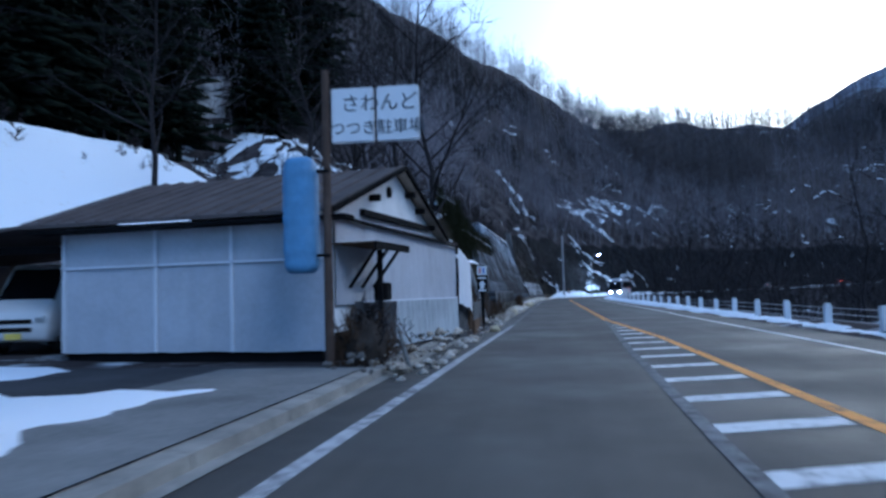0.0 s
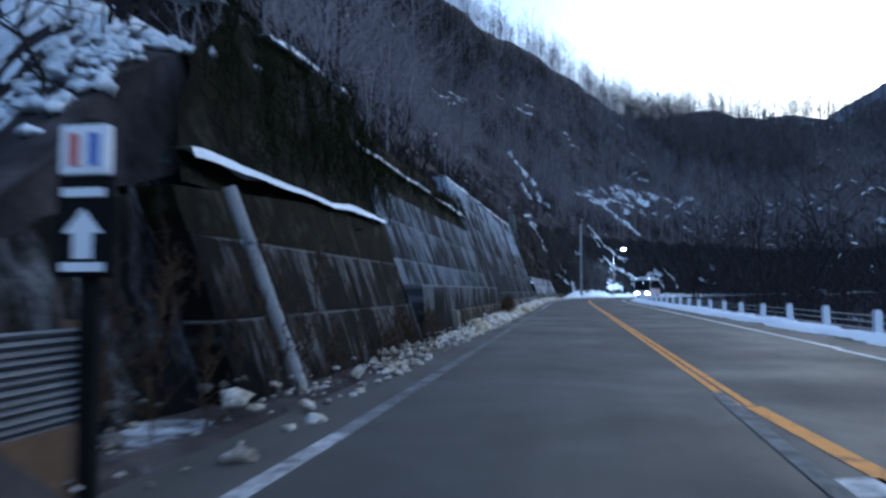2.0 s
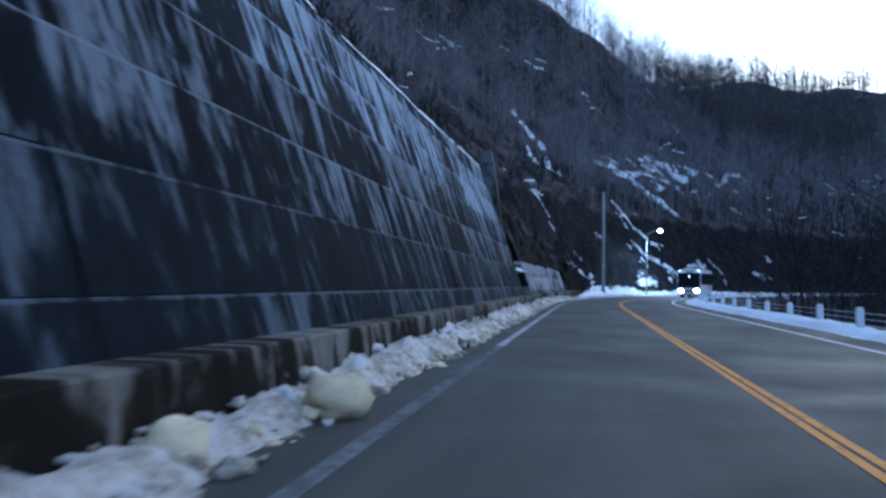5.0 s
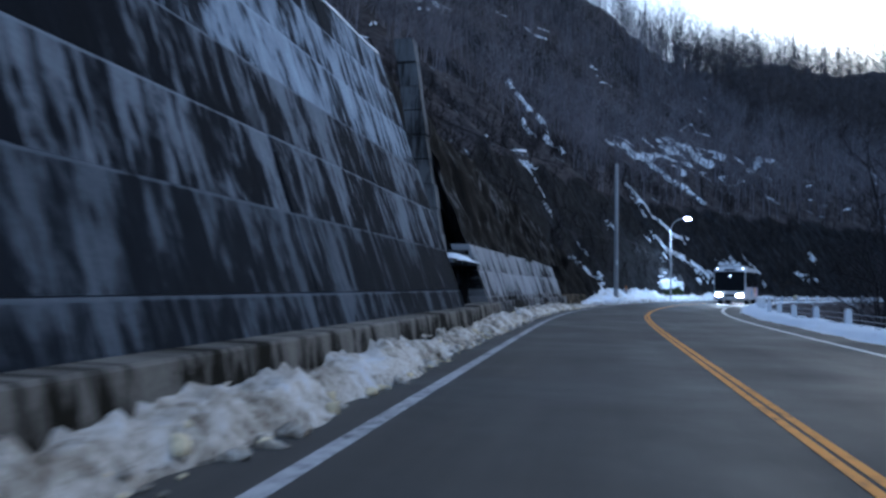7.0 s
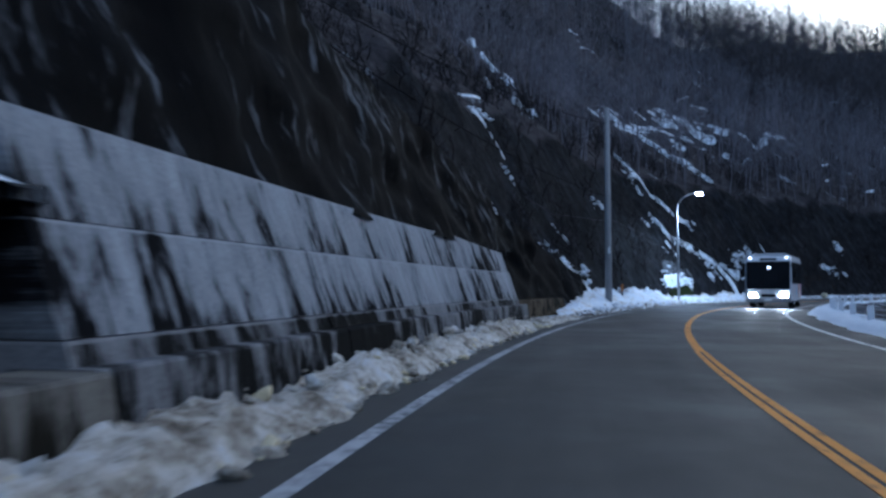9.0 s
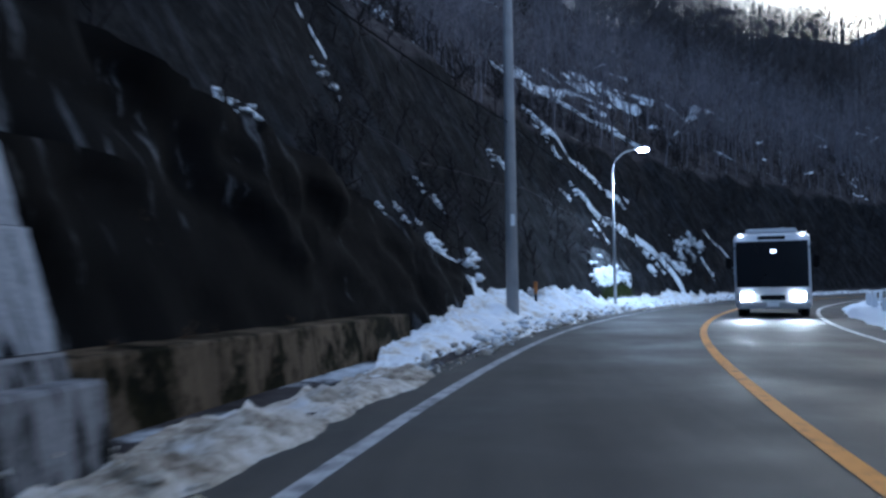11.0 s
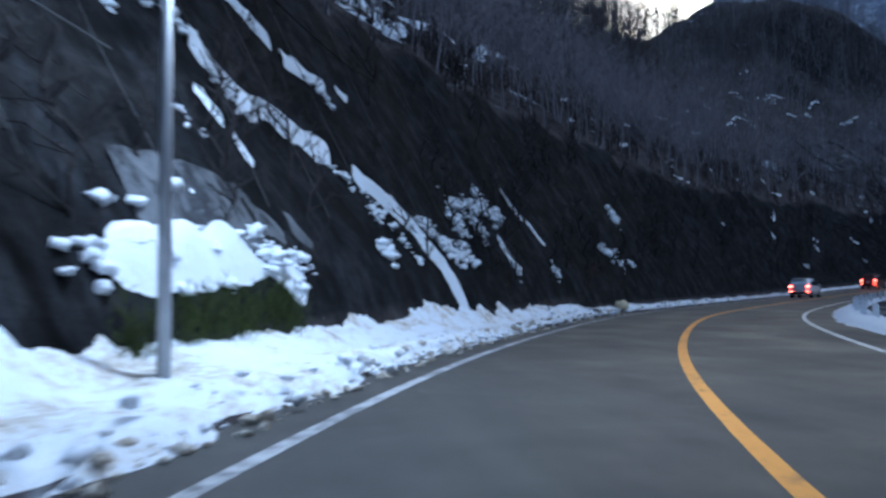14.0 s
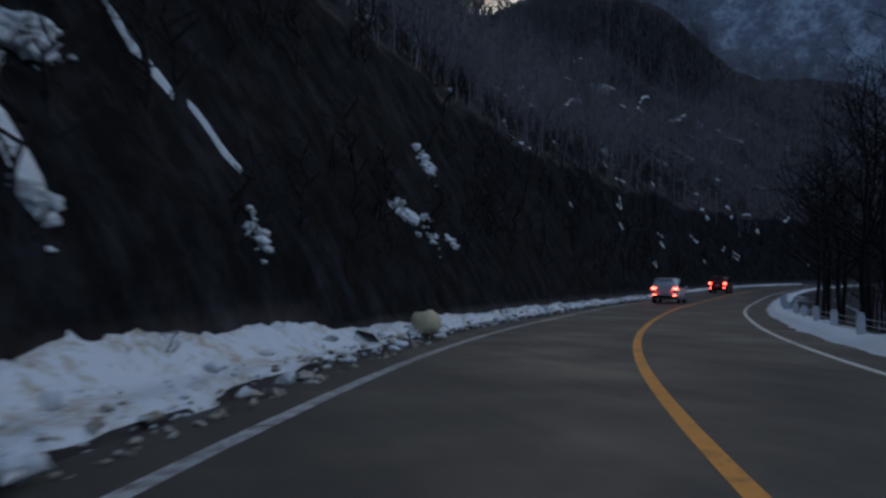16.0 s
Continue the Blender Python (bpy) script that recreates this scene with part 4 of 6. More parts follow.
for i in range(n + 1):
    u = i / n
    lo, hi = 0.92 - 0.32 * u + 0.02 * math.sin(u * 19), 2.42 - 0.44 * u
    grid.append([bm.verts.new((1.85 * u, -0.10 * math.sin(u * 3.1) * (1.4 - j / m) + 0.05 * (float(fractal(u * 6, j * 0.25, 4, 3)) - 0.4), lo + (hi - lo) * j / m)) for j in range(m + 1)])
for i in range(n):
    for j in range(m):
        bm.faces.new((grid[i][j], grid[i + 1][j], grid[i + 1][j + 1], grid[i][j + 1]))
part("sheet", bm, M_SHEET2, sh, "", True)
part("post", box(bmesh.new(), 1.78, 0.03, 0, 1.9, 0.13, 0.78, 0.01), M_WOOD, sh, "short wooden post")
part("lower_sheet", folded(bmesh.new(), 0.0, 1.8, 0.02, 0.95, 0.12, 0.1, 30, 10, 8), M_DARKSHEET, sh, "crumpled dark sheeting below", True)

# corrugated screen
cs = thing("corrugated_screen", (-2.62, 24.85, 0), "grey corrugated panel on a rusty brown base", "fence", turn=91.2)
bm = bmesh.new()
cols = []
for k in range(41):
    z = 0.42 + 0.52 * k / 40
    y = 0.018 * math.sin(k * 2 * math.pi / 3.6)
    cols.append((bm.verts.new((0, y, z)), bm.verts.new((3.08, y, z)), bm.verts.new((3.08, y + 0.02, z)), bm.verts.new((0, y + 0.02, z))))
for a, b in zip(cols[:-1], cols[1:]):
    for j in range(4):
        bm.faces.new((a[j], a[(j + 1) % 4], b[(j + 1) % 4], b[j]))
part("panel", bm, plain("dull_corrugated_sheet", (0.13, 0.135, 0.145), 0.7, 0, 0.3, 3.0), cs)
part("base", box(bmesh.new(), 0, -0.02, 0, 3.08, 0.08, 0.42, 0.01), M_WOOD, cs, "rusty brown base board")
for x in (0.0, 1.5, 3.02):
    part("post", box(bmesh.new(), x, 0.03, 0, x + 0.06, 0.1, 0.98), M_WOOD, cs)

# board with symbols and arrow
wc = thing("direction_sign", (-2.63, 27.85, 0), "black sign post with a white symbol plate and arrow", "sign")
part("post", box(bmesh.new(), -0.05, 0.02, 0, 0.05, 0.10, 2.1, 0.01), M_DARK, wc)
part("backing", box(bmesh.new(), -0.17, -0.02, 1.22, 0.17, 0.02, 1.78, 0.01), M_DARK, wc, "black backing board")
plate = part("symbol_plate", box(bmesh.new(), -0.15, -0.03, 1.78, 0.15, 0.02, 2.06, 0.01), M_SIGN, wc, "white symbol plate")
M_RED = plain("faded_red", (0.5, 0.16, 0.14), 0.6)
M_BLU = plain("faded_blue", (0.14, 0.2, 0.5), 0.6)
part("symbol", box(bmesh.new(), -0.09, -0.038, 1.83, -0.03, -0.031, 2.01), M_RED, plate, "red bar")
part("symbol", box(bmesh.new(), 0.03, -0.038, 1.83, 0.09, -0.031, 2.01), M_BLU, plate, "blue bar")
bm = bmesh.new()
a = [bm.verts.new((x, -0.026, z)) for x, z in ((-0.06, 1.32), (0.06, 1.32), (0.06, 1.46), (0.12, 1.46), (0, 1.6), (-0.12, 1.46), (-0.06, 1.46))]
bm.faces.new(a)
part("arrow", bm, M_SIGN, wc, "white upward arrow")
for z in (1.66, 1.25):
    part("lettering", box(bmesh.new(), -0.13, -0.03, z, 0.13, -0.021, z + 0.05), M_SIGN, wc, "white line of lettering")

# drain pipe on the wall
dp = thing("drain_pipe", (0, 0, 0), "grey drain pipe running down the retaining wall", "pipe")
part("pipe", tube(bmesh.new(), (-3.42, 31.3, 2.2), (-2.84, 32.0, 0.0), 0.07), M_POLE, dp)
for f in (0.25, 0.75):
    p = Vector((-3.42, 31.3, 2.2)).lerp(Vector((-2.84, 32.0, 0)), f)
    part("clamp", box(bmesh.new(), p.x - 0.07, p.y - 0.07, p.z - 0.03, p.x + 0.07, p.y + 0.07, p.z + 0.03, 0.01), M_GALV, dp)


# ---- car park sign ----
def letters(text, size, at, parent, material):
    cu = bpy.data.curves.new("lettering", "FONT")
    cu.body, cu.size, cu.extrude, cu.align_x = text, size, 0.002, "CENTER"
    tmp = bpy.data.objects.new("tmp_text", cu)
    scene.collection.objects.link(tmp)
    me = bpy.data.meshes.new_from_object(tmp.evaluated_get(bpy.context.evaluated_depsgraph_get()))
    bpy.data.objects.remove(tmp)
    me.materials.clear()
    me.materials.append(material)
    ob = new("lettering", me)
    ob.parent = parent
    ob.matrix_local = pose(*at, 90, 0, 0)
    return ob


sg = thing("parking_sign", (-3.72, 14.25, 0.1), "white two-board parking sign on a rusty brown pole", "sign", turn=2)
part("pole", tube(bmesh.new(), (0, 0, 0), (0, 0, 4.6), 0.075, 0.06, 12), M_BROWNPOLE, sg, "rusty brown pole")
for x0, x1 in ((0.1, 0.78), (0.81, 1.48)):
    part("board", box(bmesh.new(), x0, -0.06, 3.44, x1, -0.01, 4.30, 0.025), M_SIGN, sg, "white sign board")
for z in (3.6, 4.15):
    part("rail", box(bmesh.new(), -0.02, -0.01, z - 0.02, 1.45, 0.03, z + 0.02), M_DARK, sg)
letters("さわんど", 0.30, (0.86, -0.066, 3.94), sg, M_INK)
letters("つつき駐車場", 0.245, (0.82, -0.066, 3.58), sg, M_INK)
bl = thing("wrapped_sign", (-4.12, 14.2, 0), "narrow sign wrapped in creased blue tarpaulin beside the pole", "tarpaulin")
bm = bmesh.new()
n, m = 20, 34
rings = []
for j in range(m + 1):
    z = 1.56 + 1.78 * j / m
    k_ = 1 - 0.35 * (abs(j / m - 0.5) * 2) ** 14
    pinch = 1 - 0.05 * max(0, 1 - abs((j % 9) - 4.5) * 0.6)
    ring = []
    for i in range(n):
        a = 2 * math.pi * i / n
        c, q = math.cos(a), math.sin(a)
        rr = 0.27 / max(abs(c), abs(q)) ** 0.75 * k_ * pinch * (1 + 0.12 * (float(fractal(i * 0.7, j * 0.45, 14, 3)) - 0.44))
        ring.append(bm.verts.new((rr * c * 0.95, rr * q * 0.8, z)))
    rings.append(ring)
for a, b in zip(rings[:-1], rings[1:]):
    for i in range(n):
        bm.faces.new((a[i], a[(i + 1) % n], b[(i + 1) % n], b[i]))
bm.faces.new(rings[0][::-1])
bm.faces.new(rings[-1])
part("tarpaulin", bm, M_BLUE, bl, "", True)
for z in (1.8, 3.1):
    part("bracket", box(bmesh.new(), 0.2, -0.03, z, 0.45, 0.03, z + 0.05), M_DARK, bl)

# withered stump with dry growth
st = thing("tree_stump", (-3.2, 14.5, 0.05), "withered grey-brown stump wrapped in dry creepers", "stump")
bm = bmesh.new()
bmesh.ops.create_icosphere(bm, subdivisions=4, radius=1.0)
for v in bm.verts:
    f = noise.fractal(v.co * 2.2, 0.6, 2.2, 6)
    g_ = noise.ridged_multi_fractal(v.co * Vector((3.5, 3.5, 0.8)), 0.8, 2.0, 4, 1.0, 2.0)
    taper = 1.25 - 0.45 * (v.co.z + 1) / 2
    v.co = Vector((v.co.x * 0.27 * taper, v.co.y * 0.28 * taper, 0.36 + v.co.z * 0.42)) * (1 + 0.22 * f + 0.10 * (g_ - 1))
    v.co.z = max(0, v.co.z)
M_STUMP = plain("dry_creeper", (0.05, 0.042, 0.036), 0.95, 0, 0.6, 5.0, 0.8)
part("trunk", bm, M_STUMP, st, "", True)
V, F = twig_tree(301, 1.0, 60, 6, 3, 0.2, 0.02)
raw("dry_growth", V, F, M_BARK, st)
sk = thing("leaning_stake", (-2.75, 14.9, 0), "pale wooden stake leaning beside the stump", "stake")
part("stake", tube(bmesh.new(), (0.18, -0.2, 0.0), (-0.05, 0.1, 0.66), 0.04, 0.028, n=9), M_APRON, sk)

# kerb, yard slab, snow in the yard
kb = tagged(new("kerb"), "weathered concrete kerb beside the road", "kerb", kind="structure")
for k in range(16):
    s = -12 + 2.0 * k
    raw("kerb_stone", [at_road(s + a, d, z) for a in (0.01, 1.99) for d, z in ((4.5, -0.05), (4.52, 0.12), (4.74, 0.14), (4.76, -0.05))], [(0, 4, 5, 1), (1, 5, 6, 2), (2, 6, 7, 3), (0, 1, 2, 3), (7, 6, 5, 4)], M_KERB, kb)
apron = sheet("apron", np.arange(5, 14.2, 0.4), np.linspace(4.72, 6.9, 8), lambda S, D: land(S, D) + 0.04, M_APRON)
tagged(apron, "pale cracked concrete apron beside the kerb", "pavement", kind="structure")
yard = sheet("yard", np.arange(-12, 14.5, 0.6), np.linspace(4.7, 24, 34), lambda S, D: land(S, D) + 0.015 + 0.01 * (D > 6), M_YARD)
tagged(yard, "patchy worn concrete yard in front of the house", "yard", kind="structure")
strip("pavement", -58, 24, 4.35, 4.52, 0.012, M_KERB)
tagged(bpy.data.objects["pavement"], "narrow concrete gutter strip", "gutter", kind="structure")


def drift(name, s0, s1, d0, d1, h, label, seed, mat=None, step=0.2, base=None, edge=0.35, cutoff=0.30, band=None):
    """A patch of lying snow with an uneven edge, draped over the ground."""
    S, D = np.meshgrid(np.arange(s0, s1, step), np.arange(d0, d1, step), indexing="ij")
    e = np.minimum(np.minimum(S - s0, s1 - S) / (s1 - s0), np.minimum(D - d0, d1 - D) / (d1 - d0)) * 2
    f = np.clip(e * 1.8, 0, 1) * 0.6 + fractal(S * 0.8, D * 0.8, seed, 4) * 0.6
    if band:
        q = D - bench(S)
        f = np.clip(np.minimum(q - band[0], band[1] - q) * 0.8 + 0.2, 0, 1) * 0.62 * smooth(-10, -4, S) * (1 - smooth(34, 46, S)) + fractal(S * 0.5, D * 0.5, seed, 3) * 0.3
    Zb = (land(S, D) if base is None else base)
    Z = Zb + np.clip((f - 0.52) * 1.1, -0.06, 0.18) * h / 0.18
    P = at_road(S, D, Z).reshape(-1, 3)
    n, m = S.shape
    idx = np.arange(n * m).reshape(n, m)
    F = np.stack([idx[:-1, :-1], idx[1:, :-1], idx[1:, 1:], idx[:-1, 1:]], axis=-1).reshape(-1, 4)
    good = (f.reshape(-1)[F] > cutoff + 0.16).any(axis=1)
    return tagged(raw(name, P, F[good][:, ::-1], mat or M_SNOW, None, True), label, "snow", kind="stuff")


drift("snow_patch", 3.5, 12.0, 5.3, 11.5, 0.14, "melting snow patch on the yard", 61)
drift("snow_patch", 12.2, 14.2, 8.5, 16, 0.10, "thin melting snow strip on the yard", 62)
drift("snow_field", -10, 56, 9, 40, 0.4, "smooth snow covering the embankment above the house", 63, None, 0.4, None, band=(12.8, 26))
def clumps(s0, s1, d0, d1, cover, label, seed, lift=0.25, size=1.0, step=0.14, mat=None, name="snow_patch", category="snow"):
    """Broken snow on a slope: streaks and scraps that run downhill along the road."""
    S, D = np.meshgrid(np.arange(s0, s1, step), np.arange(d0, d1, step), indexing="ij")
    e = np.minimum(np.minimum(S - s0, s1 - S) / (s1 - s0), np.minimum(D - d0, d1 - D) / (d1 - d0)) * 2
    a, b = (S + D) / size, (S - D) / size
    f = fractal(a * 1.1, b * 0.7, seed, 5) - 0.5 * np.clip(0.35 - e, 0, 1)
    limit = np.quantile(f, 1 - cover)
    Z = land(S, D) + np.clip((f - limit) * 4.0, -0.25, 1.0) * lift - 0.02
    P = at_road(S, D, Z).reshape(-1, 3)
    n, m = S.shape
    idx = np.arange(n * m).reshape(n, m)
    F = np.stack([idx[:-1, :-1], idx[1:, :-1], idx[1:, 1:], idx[:-1, 1:]], axis=-1).reshape(-1, 4)
    good = (f.reshape(-1)[F] > limit).any(axis=1)
    return tagged(raw(name, P, F[good][:, ::-1], mat or M_SNOW, None, True), label, category, kind="stuff")


tufts = [(p[0], p[1], p[2], rng.rand() * 6, rng.uniform(0.5, 1.3)) for p in at_road(rng.uniform(22, 50, 60), 0, 0)]
tufts = [(*at_road(y, bench(y) + 20.5 + 4.5 * rng.rand(), 0)[:2], 0, t, z) for x, y, _, t, z in tufts]
tufts = [(x, y, float(land(*to_road(x, y))) + 0.2, t, z) for x, y, _, t, z in tufts]
TUFT = [twig_tree(400 + k, 0.75, 14, 5, 3, 0.3, 0.05) for k in range(3)]
plant("scrub", TUFT, tufts, M_BARK, "dry scrub tufts poking through the embankment snow", "shrubs")


# ---- car port and van ----
cp = thing("carport", (-12.0, 16.3, 0.2), "dark timber carport with a sagging tin roof", "carport", turn=0)
for x in (-2.4, 2.6):
    for y in (0.0, 5.0):
        part("post", box(bmesh.new(), x - 0.07, y - 0.07, 0, x + 0.07, y + 0.07, 2.2), M_WOOD, cp)
bm = bmesh.new()
prism(bm, [(-2.9, 2.05), (3.1, 2.5), (3.1, 2.56), (-2.9, 2.11)], -0.5, 5.4)
part("roof", bm, M_ROOF, cp)
part("beam", box(bmesh.new(), -2.5, -0.06, 1.98, 2.7, 0.06, 2.12), M_DARK, cp)


def wheel(parent, x, y, r=0.32, w=0.2, facing=1):
    t = part("wheel", tube(bmesh.new(), (x, y - w / 2, r), (x, y + w / 2, r), r, n=24), M_TYRE, parent, "black tyre", True)
    part("rim", tube(bmesh.new(), (x, y - w / 2 - 0.006, r), (x, y + w / 2 + 0.006, r), r * 0.62, n=18), M_GALV, t)
    return t


def loft(sections):
    """A body from cross sections: x, half width low, half width high, z of sill, belt and roof, half width of the roof."""
    bm = bmesh.new()
    rings = []
    for x, wl, wb, wr, z0, zb, zr in sections:
        pts = [(-wl, z0), (-wb, z0 + (zb - z0) * 0.45), (-wb, zb), (-wr, zr - 0.03), (-wr * 0.86, zr), (wr * 0.86, zr), (wr, zr - 0.03), (wb, zb), (wb, z0 + (zb - z0) * 0.45), (wl, z0)]
        rings.append([bm.verts.new((x, y, z)) for y, z in pts])
    for a, b in zip(rings[:-1], rings[1:]):
        for i in range(10):
            bm.faces.new((a[i], a[(i + 1) % 10], b[(i + 1) % 10], b[i]))
    bm.faces.new(rings[0][::-1])
    bm.faces.new(rings[-1])
    bmesh.ops.recalc_face_normals(bm, faces=bm.faces)
    return bm


def make_suv(name, at, turn, paint, label):
    """A car that points along +x, its tail towards -x."""
    c = thing(name, at, label, "car", turn=turn)
    body = [(-2.25, 0.80, 0.84, 0.60, 0.42, 0.98, 1.02), (-2.2, 0.82, 0.88, 0.66, 0.30, 1.02, 1.30), (-1.95, 0.84, 0.90, 0.66, 0.26, 1.05, 1.60), (-1.3, 0.85, 0.91, 0.67, 0.24, 1.03, 1.67),
            (0.0, 0.85, 0.91, 0.66, 0.24, 1.00, 1.66), (0.7, 0.85, 0.90, 0.62, 0.24, 0.98, 1.50), (1.35, 0.84, 0.89, 0.66, 0.26, 0.96, 1.02), (2.0, 0.80, 0.85, 0.66, 0.30, 0.84, 0.90), (2.25, 0.68, 0.72, 0.56, 0.40, 0.70, 0.74)]
    b = part("body", loft(body), paint, c, "", True)
    b.data.materials.append(M_GLASS)
    bm = bmesh.new()
    q = [bm.verts.new(v) for v in ((-2.225, -0.62, 1.10), (-2.225, 0.62, 1.10), (-2.02, 0.56, 1.50), (-2.02, -0.56, 1.50))]
    q2 = [bm.verts.new((v.co.x + 0.05, v.co.y, v.co.z)) for v in q]
    bm.faces.new(q)
    bm.faces.new(q2[::-1])
    for i in range(4):
        bm.faces.new((q[i], q2[i], q2[(i + 1) % 4], q[(i + 1) % 4]))
    part("rear_window", bm, M_GLASS, c, "dark rear window")
    for y in (-1, 1):
        bm = bmesh.new()
        prism(bm, [(-1.75, 1.06), (0.95, 1.04), (0.45, 1.46), (-1.5, 1.52)], 0, 0.03)
        for v in bm.verts:
            v.co.y = y * (0.915 - (v.co.z - 1.04) * 0.46 + v.co.y * 0.4)
        part("side_window", bm, M_GLASS, c, "dark side windows")
        for x in (-1.35, 1.38):
            wheel(c, x, y * 0.80)
        part("tail_lamp", box(bmesh.new(), -2.275, y * 0.70 - 0.16, 0.90, -2.18, y * 0.70 + 0.16, 1.04, 0.02), M_TAIL, c, "lit red tail lamp")
        # The reflector is no lamp; its shine comes from the emissive tail material.
        part("reflector", box(bmesh.new(), -2.285, y * 0.66 - 0.10, 0.50, -2.2, y * 0.66 + 0.10, 0.57, 0.01), M_TAIL, c, "red rear reflector given a glow")
        part("mirror", box(bmesh.new(), 0.72, y * 1.0 - 0.09, 1.0, 0.86, y * 1.0 + 0.09, 1.14, 0.03), paint, c)
    part("number_plate", box(bmesh.new(), -2.29, -0.17, 0.72, -2.25, 0.17, 0.88, 0.01), M_SIGN, c, "white plate")
    part("bumper", box(bmesh.new(), -2.32, -0.82, 0.34, -2.1, 0.82, 0.50, 0.04), M_DARK, c, "black lower bumper")
    part("spoiler", box(bmesh.new(), -2.16, -0.58, 1.58, -1.9, 0.58, 1.63, 0.02), paint, c)
    return c


s_suv, d_suv = to_road(54.2, 206.8)
p = at_road(s_suv, 1.75)
make_suv("car", tuple(p), 90 - heading(s_suv), M_CARW, "white sport utility car with lit red tail lamps")
s_car = to_road(78.0, 225.6)[0]
p = at_road(s_car, 1.75)
make_suv("car", tuple(p), 90 - heading(s_car), M_CARR, "dark red car with lit red tail lamps ahead")

# parked van
vn = thing("van", (-11.0, 18.2, 0.22), "small white van parked under the carport", "van", turn=-82)
part("body", loft([(-1.7, 0.68, 0.70, 0.58, 0.3, 0.95, 1.75), (-1.0, 0.70, 0.73, 0.62, 0.22, 0.98, 1.85), (0.6, 0.70, 0.73, 0.62, 0.22, 0.98, 1.82), (1.25, 0.70, 0.73, 0.60, 0.24, 0.95, 1.10), (1.65, 0.66, 0.69, 0.56, 0.28, 0.80, 0.90), (1.72, 0.6, 0.62, 0.5, 0.34, 0.7, 0.8)]), M_CARW, vn, "", True)
bm = bmesh.new()
q = [bm.verts.new(v) for v in ((1.29, -0.58, 1.06), (1.29, 0.58, 1.06), (0.72, 0.52, 1.72), (0.72, -0.52, 1.72))]
bm.faces.new(q)
bmesh.ops.solidify(bm, geom=bm.faces[:], thickness=-0.03)
part("windscreen", bm, M_GLASS, vn, "dark windscreen")
for z in (0.62, 0.46):
    part("grille", box(bmesh.new(), 1.70, -0.36, z, 1.75, 0.36, z + 0.08, 0.01), M_DARK, vn, "black grille slot")
part("number_plate", box(bmesh.new(), 1.73, -0.16, 0.31, 1.76, 0.16, 0.43), plain("yellow_plate", (0.6, 0.5, 0.1), 0.5), vn, "yellow plate")
for y in (-1, 1):
    part("headlamp", box(bmesh.new(), 1.62, y * 0.52 - 0.12, 0.60, 1.74, y * 0.52 + 0.12, 0.76, 0.03), M_GALV, vn, "unlit headlamp")
    for x in (-1.1, 1.1):
        wheel(vn, x, y * 0.62, 0.27, 0.16)

# white building behind the embankment
bd = thing("building", (-24.2, 53, 10.0), "narrow tall white building among dark conifers", "building", turn=10)
part("wall", box(bmesh.new(), -0.9, -0.3, -3, 1.5, 1.5, 6.9), M_PLASTER, bd)
part("roof", box(bmesh.new(), -1.05, -0.45, 6.9, 1.65, 1.65, 7.0, 0.03), M_DARK, bd)
part("annex", box(bmesh.new(), -4.2, -1.0, -2, -0.8, 1.6, 2.0), M_SHEET, bd, "grey lower annex")
part("annex_roof", box(bmesh.new(), -4.4, -1.2, 2.0, -0.7, 1.8, 2.12, 0.02), M_DARK, bd)
part("band", box(bmesh.new(), -0.92, -0.33, 2.9, 1.52, -0.3, 3.0), M_DARK, bd)


# ---- guard posts and cables ----
def make_post(at, turn):
    g = thing("guard_post", at, "white square concrete guard post in snow beside the road", "post", "guard posts along the river side", turn)
    part("shaft", box(bmesh.new(), -0.09, -0.09, -0.3, 0.09, 0.09, 0.62, 0.015), M_SIGN, g)
    part("cap", box(bmesh.new(), -0.085, -0.085, 0.62, 0.085, 0.085, 0.66, 0.02), M_PLASTER, g)
    for z in (0.2, 0.36, 0.52):
        part("cable_clamp", box(bmesh.new(), 0.09, -0.03, z - 0.02, 0.12, 0.03, z + 0.02), M_GALV, g)
    return g


post_s = [21.5 - 3.66 * 3 + 3.66 * k for k in range(62)]
first = make_post(tuple(at_road(post_s[0], -5.45, 0.02)), -heading(post_s[0]))
for s in post_s[1:]:
    copy_thing(first, pose(*at_road(s, -5.4, 0.02 + random.uniform(-0.05, 0.03)), random.uniform(-2, 2), random.uniform(-2, 2), -heading(s)))
cab = tagged(new("guard_cables"), "thin steel cables strung along the guard posts", "cable fence")
for z in (0.2, 0.36, 0.52):
    bm = bmesh.new()
    pts = [Vector(at_road(s, -5.52, z)) for s in post_s]
    polytube(bm, pts, 0.012, 5)
    part("cable", bm, M_GALV, cab)


# ---- culvert recess, chute ----
M_CHUTE = make_concrete("chute_concrete", (0.02, 0.02, 0.021), (0.13, 0.135, 0.145), True, 0, 0.46)
rc = tagged(new("drain_recess"), "concrete drainage recess, shade painted on its back wall, snow on its lintel", "drain", kind="structure")
def road_box(s0, s1, d0, d1, z0, z1, name, mat, parent, nseg=2):
    verts, faces = [], []
    for k in range(nseg + 1):
        q = s0 + (s1 - s0) * k / nseg
        verts += [at_road(q, d0, z0), at_road(q, d0, z1), at_road(q, d1, z1), at_road(q, d1, z0)]
    for k in range(nseg):
        o = 4 * k
        faces += [(o + j, o + 4 + j, o + 4 + (j + 1) % 4, o + (j + 1) % 4) for j in range(4)]
    faces += [(0, 1, 2, 3), tuple(4 * nseg + j for j in (3, 2, 1, 0))]
    return raw(name, verts, faces, mat, parent)


